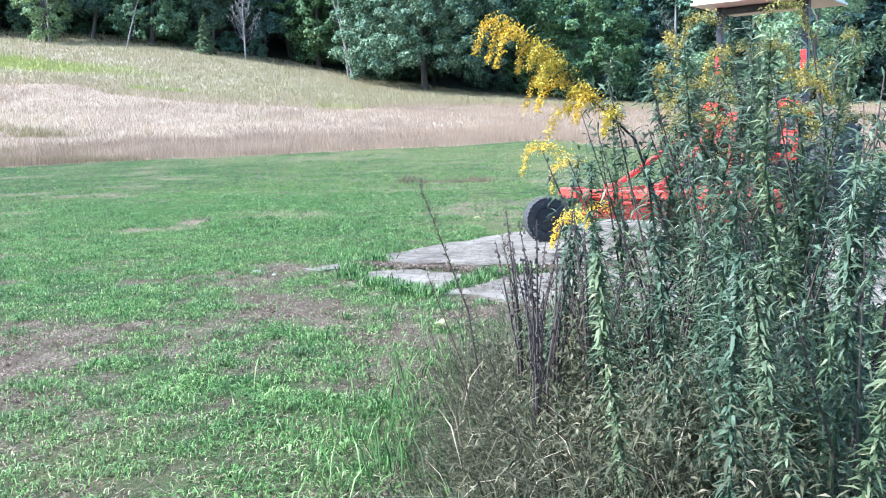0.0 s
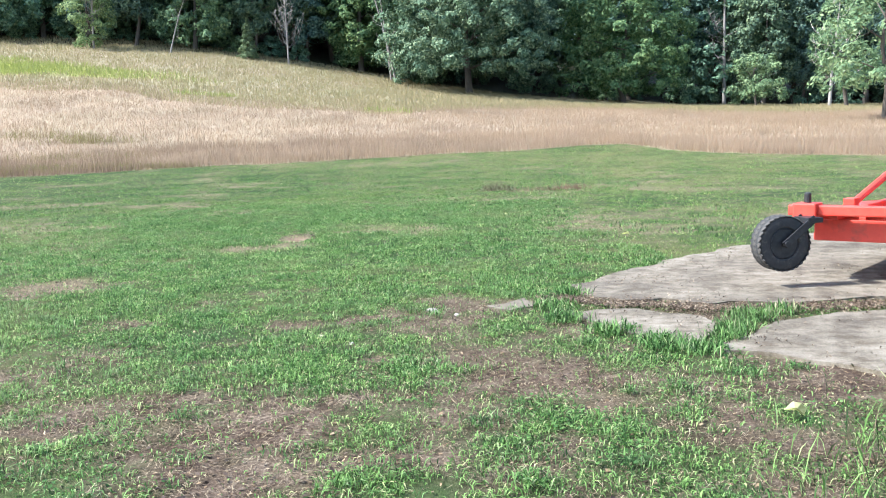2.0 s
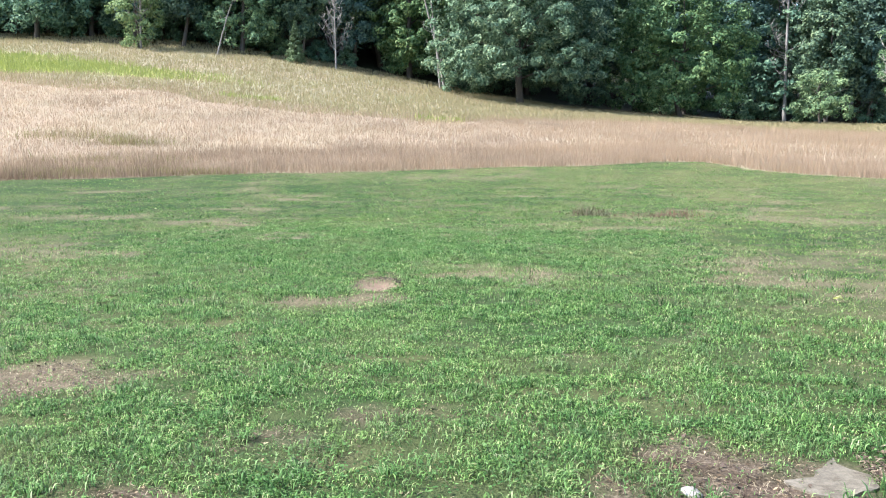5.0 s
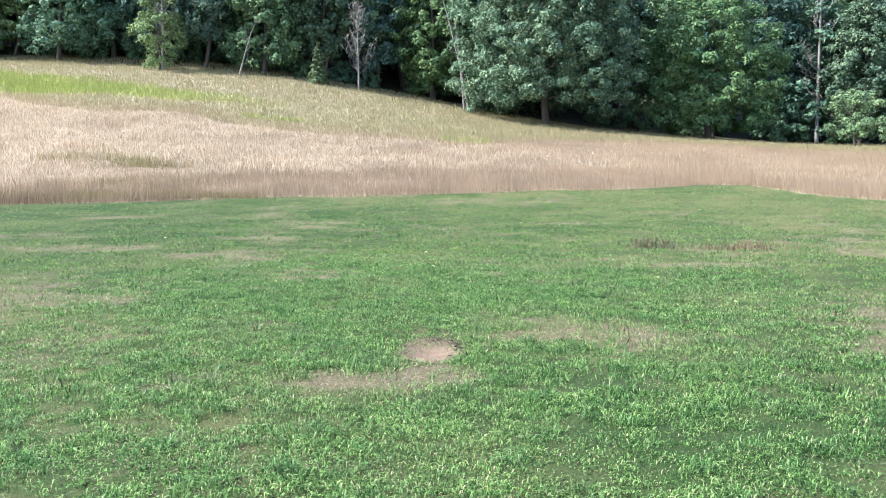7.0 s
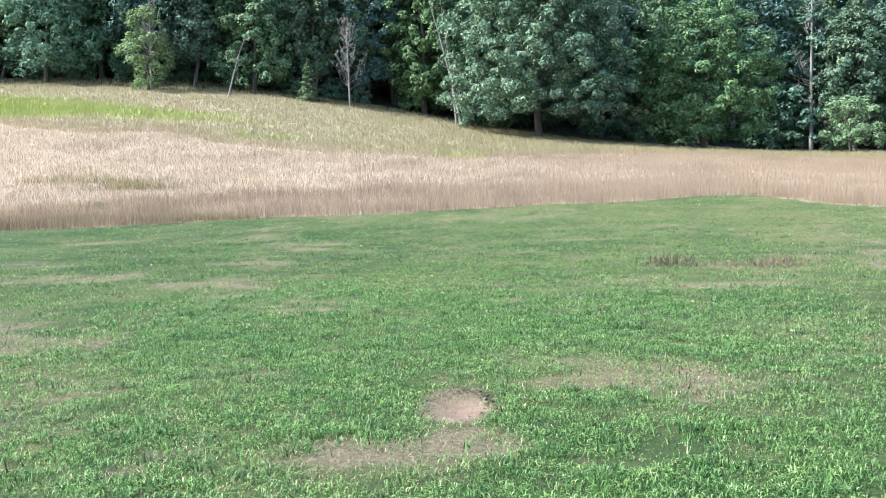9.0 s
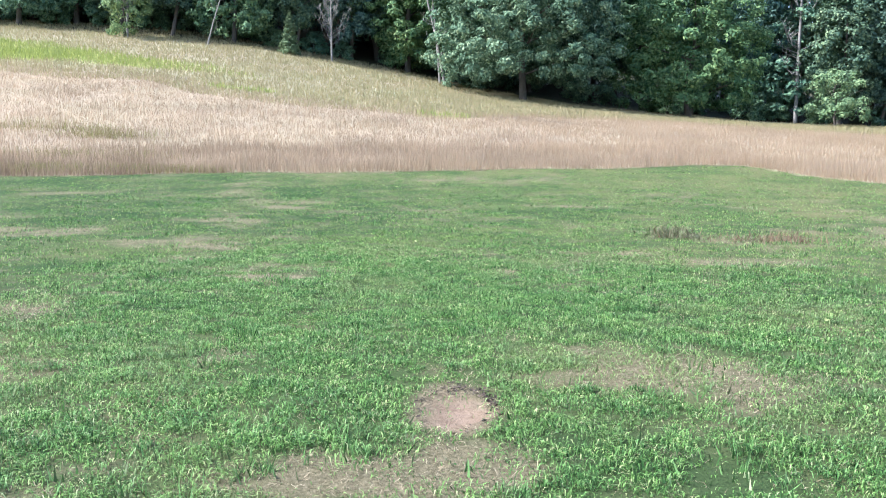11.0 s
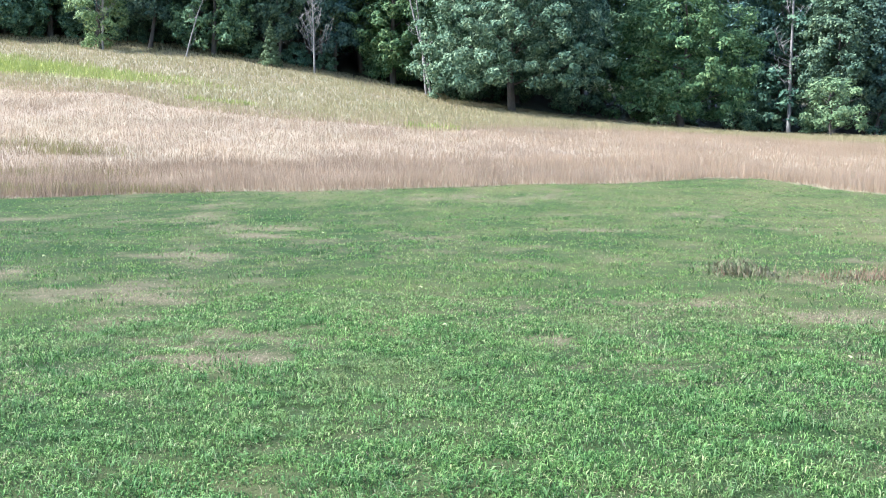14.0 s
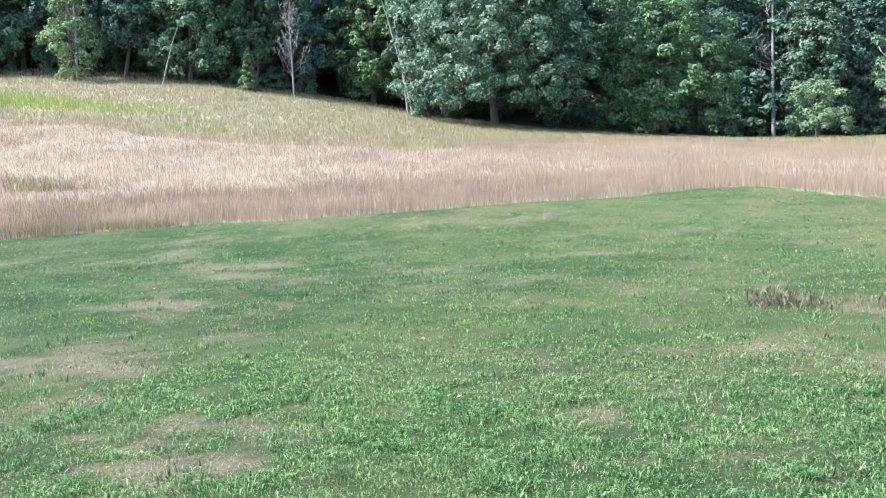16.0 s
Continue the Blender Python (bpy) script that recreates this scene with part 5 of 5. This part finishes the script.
fw = feather_weed(1.1, -0.28)
fw.matrix_basis = pose(2.06, 3.62, 0)
for a, b, turn, k in ((2.0, 3.3, 20, 0.7), (1.95, 3.05, -20, 0.55), (2.25, 3.75, 60, 0.8), (2.15, 2.55, 30, 0.6)):
    copy_thing(fw, pose(a, b, 0, 0, 0, turn) @ Matrix.Diagonal((k, k, k, 1)))

n = 52000
x, y = rng.normal(2.45, 0.42, n), rng.normal(3.1, 0.75, n)
k = (x > 1.62 + 0.12 * np.abs(y - 3.2)) & (y > 1.5) & (x < 4.0)
x, y = x[k], y[k]
deep = smooth(1.6, 2.3, x)
stuff("weed_undergrowth", *blades(x, y, height(x, y), (0.10 + 0.44 * deep) * rng.uniform(0.3, 1.15, len(x)), rng.uniform(0.003, 0.007, len(x)), 0.98, True, 0.6, 0.4), M_GREYWEED, "tangled grey-green undergrowth of grass and weeds", "undergrowth")
n = 46000
x, y = rng.normal(2.5, 0.4, n), rng.normal(3.1, 0.75, n)
k = (x > 1.72 + 0.12 * np.abs(y - 3.2)) & (y > 1.6) & (x < 3.9)
x, y = x[k], y[k]
z = height(x, y) + rng.random(len(x)) ** 1.3 * (0.08 + 0.5 * smooth(1.65, 2.4, x)) * (0.6 + 0.6 * vnoise(x, y, 0.22, 29))
stuff("weed_leaves", *leaf_blades(np.stack([x, y, z], 1), rng.normal(0, 1, (len(x), 3)) + np.array([0, 0, 0.35]), rng.uniform(0.02, 0.06, len(x)), rng.uniform(0.004, 0.011, len(x))), M_GREYWEED, "small dull green leaves filling the undergrowth", "undergrowth")
n = 5000
x, y = rng.normal(2.25, 0.4, n), rng.normal(3.4, 0.8, n)
k = (y > 1.9) & (x < 3.6)
x, y = x[k], y[k]
stuff("long_grass", *blades(x, y, height(x, y), rng.uniform(0.06, 0.26, len(x)), rng.uniform(0.004, 0.009, len(x)), 0.95, True), M_LAWN, "long green grass round the weeds", "grass")


n = 420
x, y = rng.normal(2.35, 0.38, n), rng.normal(2.9, 0.7, n)
k = (x > 1.7) & (y > 1.6)
x, y = x[k], y[k]
stuff("dry_stalks", *blades(x, y, height(x, y) + rng.uniform(0.0, 0.22, len(x)), rng.uniform(0.15, 0.42, len(x)), rng.uniform(0.0025, 0.0055, len(x)), 0.98, True, 0.3, 0.6), M_STRAW, "pale dry grass stalks fallen through the weeds", "dry grass")


# ---- small things on the lawn ----
def stone(r, seed):
    bm = bmesh.new()
    bmesh.ops.create_icosphere(bm, subdivisions=2, radius=r)
    for v in bm.verts:
        v.co *= 0.8 + 0.5 * noise.noise(v.co / r + Vector((seed, 0, 0)))
        v.co.z *= 0.45
    return bm


for a, b, r in ((0.0, 8.72, 0.06), (0.2, 8.55, 0.035), (-0.5, 7.6, 0.025), (-0.75, 7.85, 0.025)):
    ob = part("stone", stone(r, a * 3), M_STONE, None, "", 60)
    ob.location = (a, b, float(height(a, b)) + r * 0.2)
    tagged(ob, "pale weathered stone lying in the worn grass", "stone", "stones in the lawn")


def fallen_leaf(size):
    me = bmesh.new()
    n = 12
    rim = [me.verts.new((size * (0.75 + 0.25 * math.cos(3 * a)) * math.cos(a), size * 0.7 * (0.8 + 0.2 * math.cos(5 * a)) * math.sin(a), 0.02 * math.sin(2 * a))) for a in (2 * math.pi * k / n for k in range(n))]
    c = me.verts.new((0, 0, -0.008))
    for k in range(n):
        me.faces.new((c, rim[k], rim[(k + 1) % n]))
    bmesh.ops.solidify(me, geom=me.faces[:], thickness=0.002)
    return me


lf = part("fallen_leaf", fallen_leaf(0.075), M_LEAF)
tagged(lf, "pale yellow-green fallen leaf lying on the lawn", "leaf", "fallen leaves")
lf.matrix_basis = pose(1.85, 5.74, 0.06, 12, 8, 30)
for a, b, k in ((2.4, 13.95, 0.9), (-3.05, 21.5, 0.5), (-3.5, 24.2, 0.5), (0.9, 18.0, 0.6), (-2.4, 4.9, 0.4), (0.3, 20.4, 0.5), (-9.9, 27.3, 0.6), (-8.3, 29.5, 0.5), (-11.5, 31.0, 0.5), (-6.1, 31.5, 0.5)):
    copy_thing(lf, pose(a, b, float(height(a, b)) + 0.055, rng.uniform(-15, 15), rng.uniform(-15, 15), rng.uniform(0, 360)) @ Matrix.Diagonal((k, k, k, 1)))

# a patch of dark weeds far out on the lawn
sets, dead = [], []
for cx, cy, rx, ry, n, h in ((0.85, 26.0, 0.2, 0.25, 280, 0.26), (1.25, 25.8, 0.15, 0.2, 90, 0.14), (2.4, 25.8, 0.4, 0.35, 260, 0.13)):
    x, y = rng.normal(cx, rx, n), rng.normal(cy, ry, n)
    sets.append(blades(x, y, height(x, y), h * rng.uniform(0.3, 1.2, n), rng.uniform(0.012, 0.03, n), 0.97, True, 0.4, 0.3, 0.4))
stuff("lawn_weeds", *joined(sets), M_OLIVE, "dark grey-green weed clump left standing in the lawn", "weeds")
for cx, cy, rx, ry, n, h in ((2.2, 25.6, 0.4, 0.35, 200, 0.13), (2.85, 25.7, 0.3, 0.3, 300, 0.22), (0.9, 26.0, 0.22, 0.25, 60, 0.28)):
    x, y = rng.normal(cx, rx, n), rng.normal(cy, ry, n)
    dead.append(blades(x, y, height(x, y), h * rng.uniform(0.3, 1.2, n), rng.uniform(0.008, 0.018, n), 0.7, False))
stuff("dead_weeds", *joined(dead), M_DEADWEED, "brown dead weed stalks standing in the lawn", "weeds")
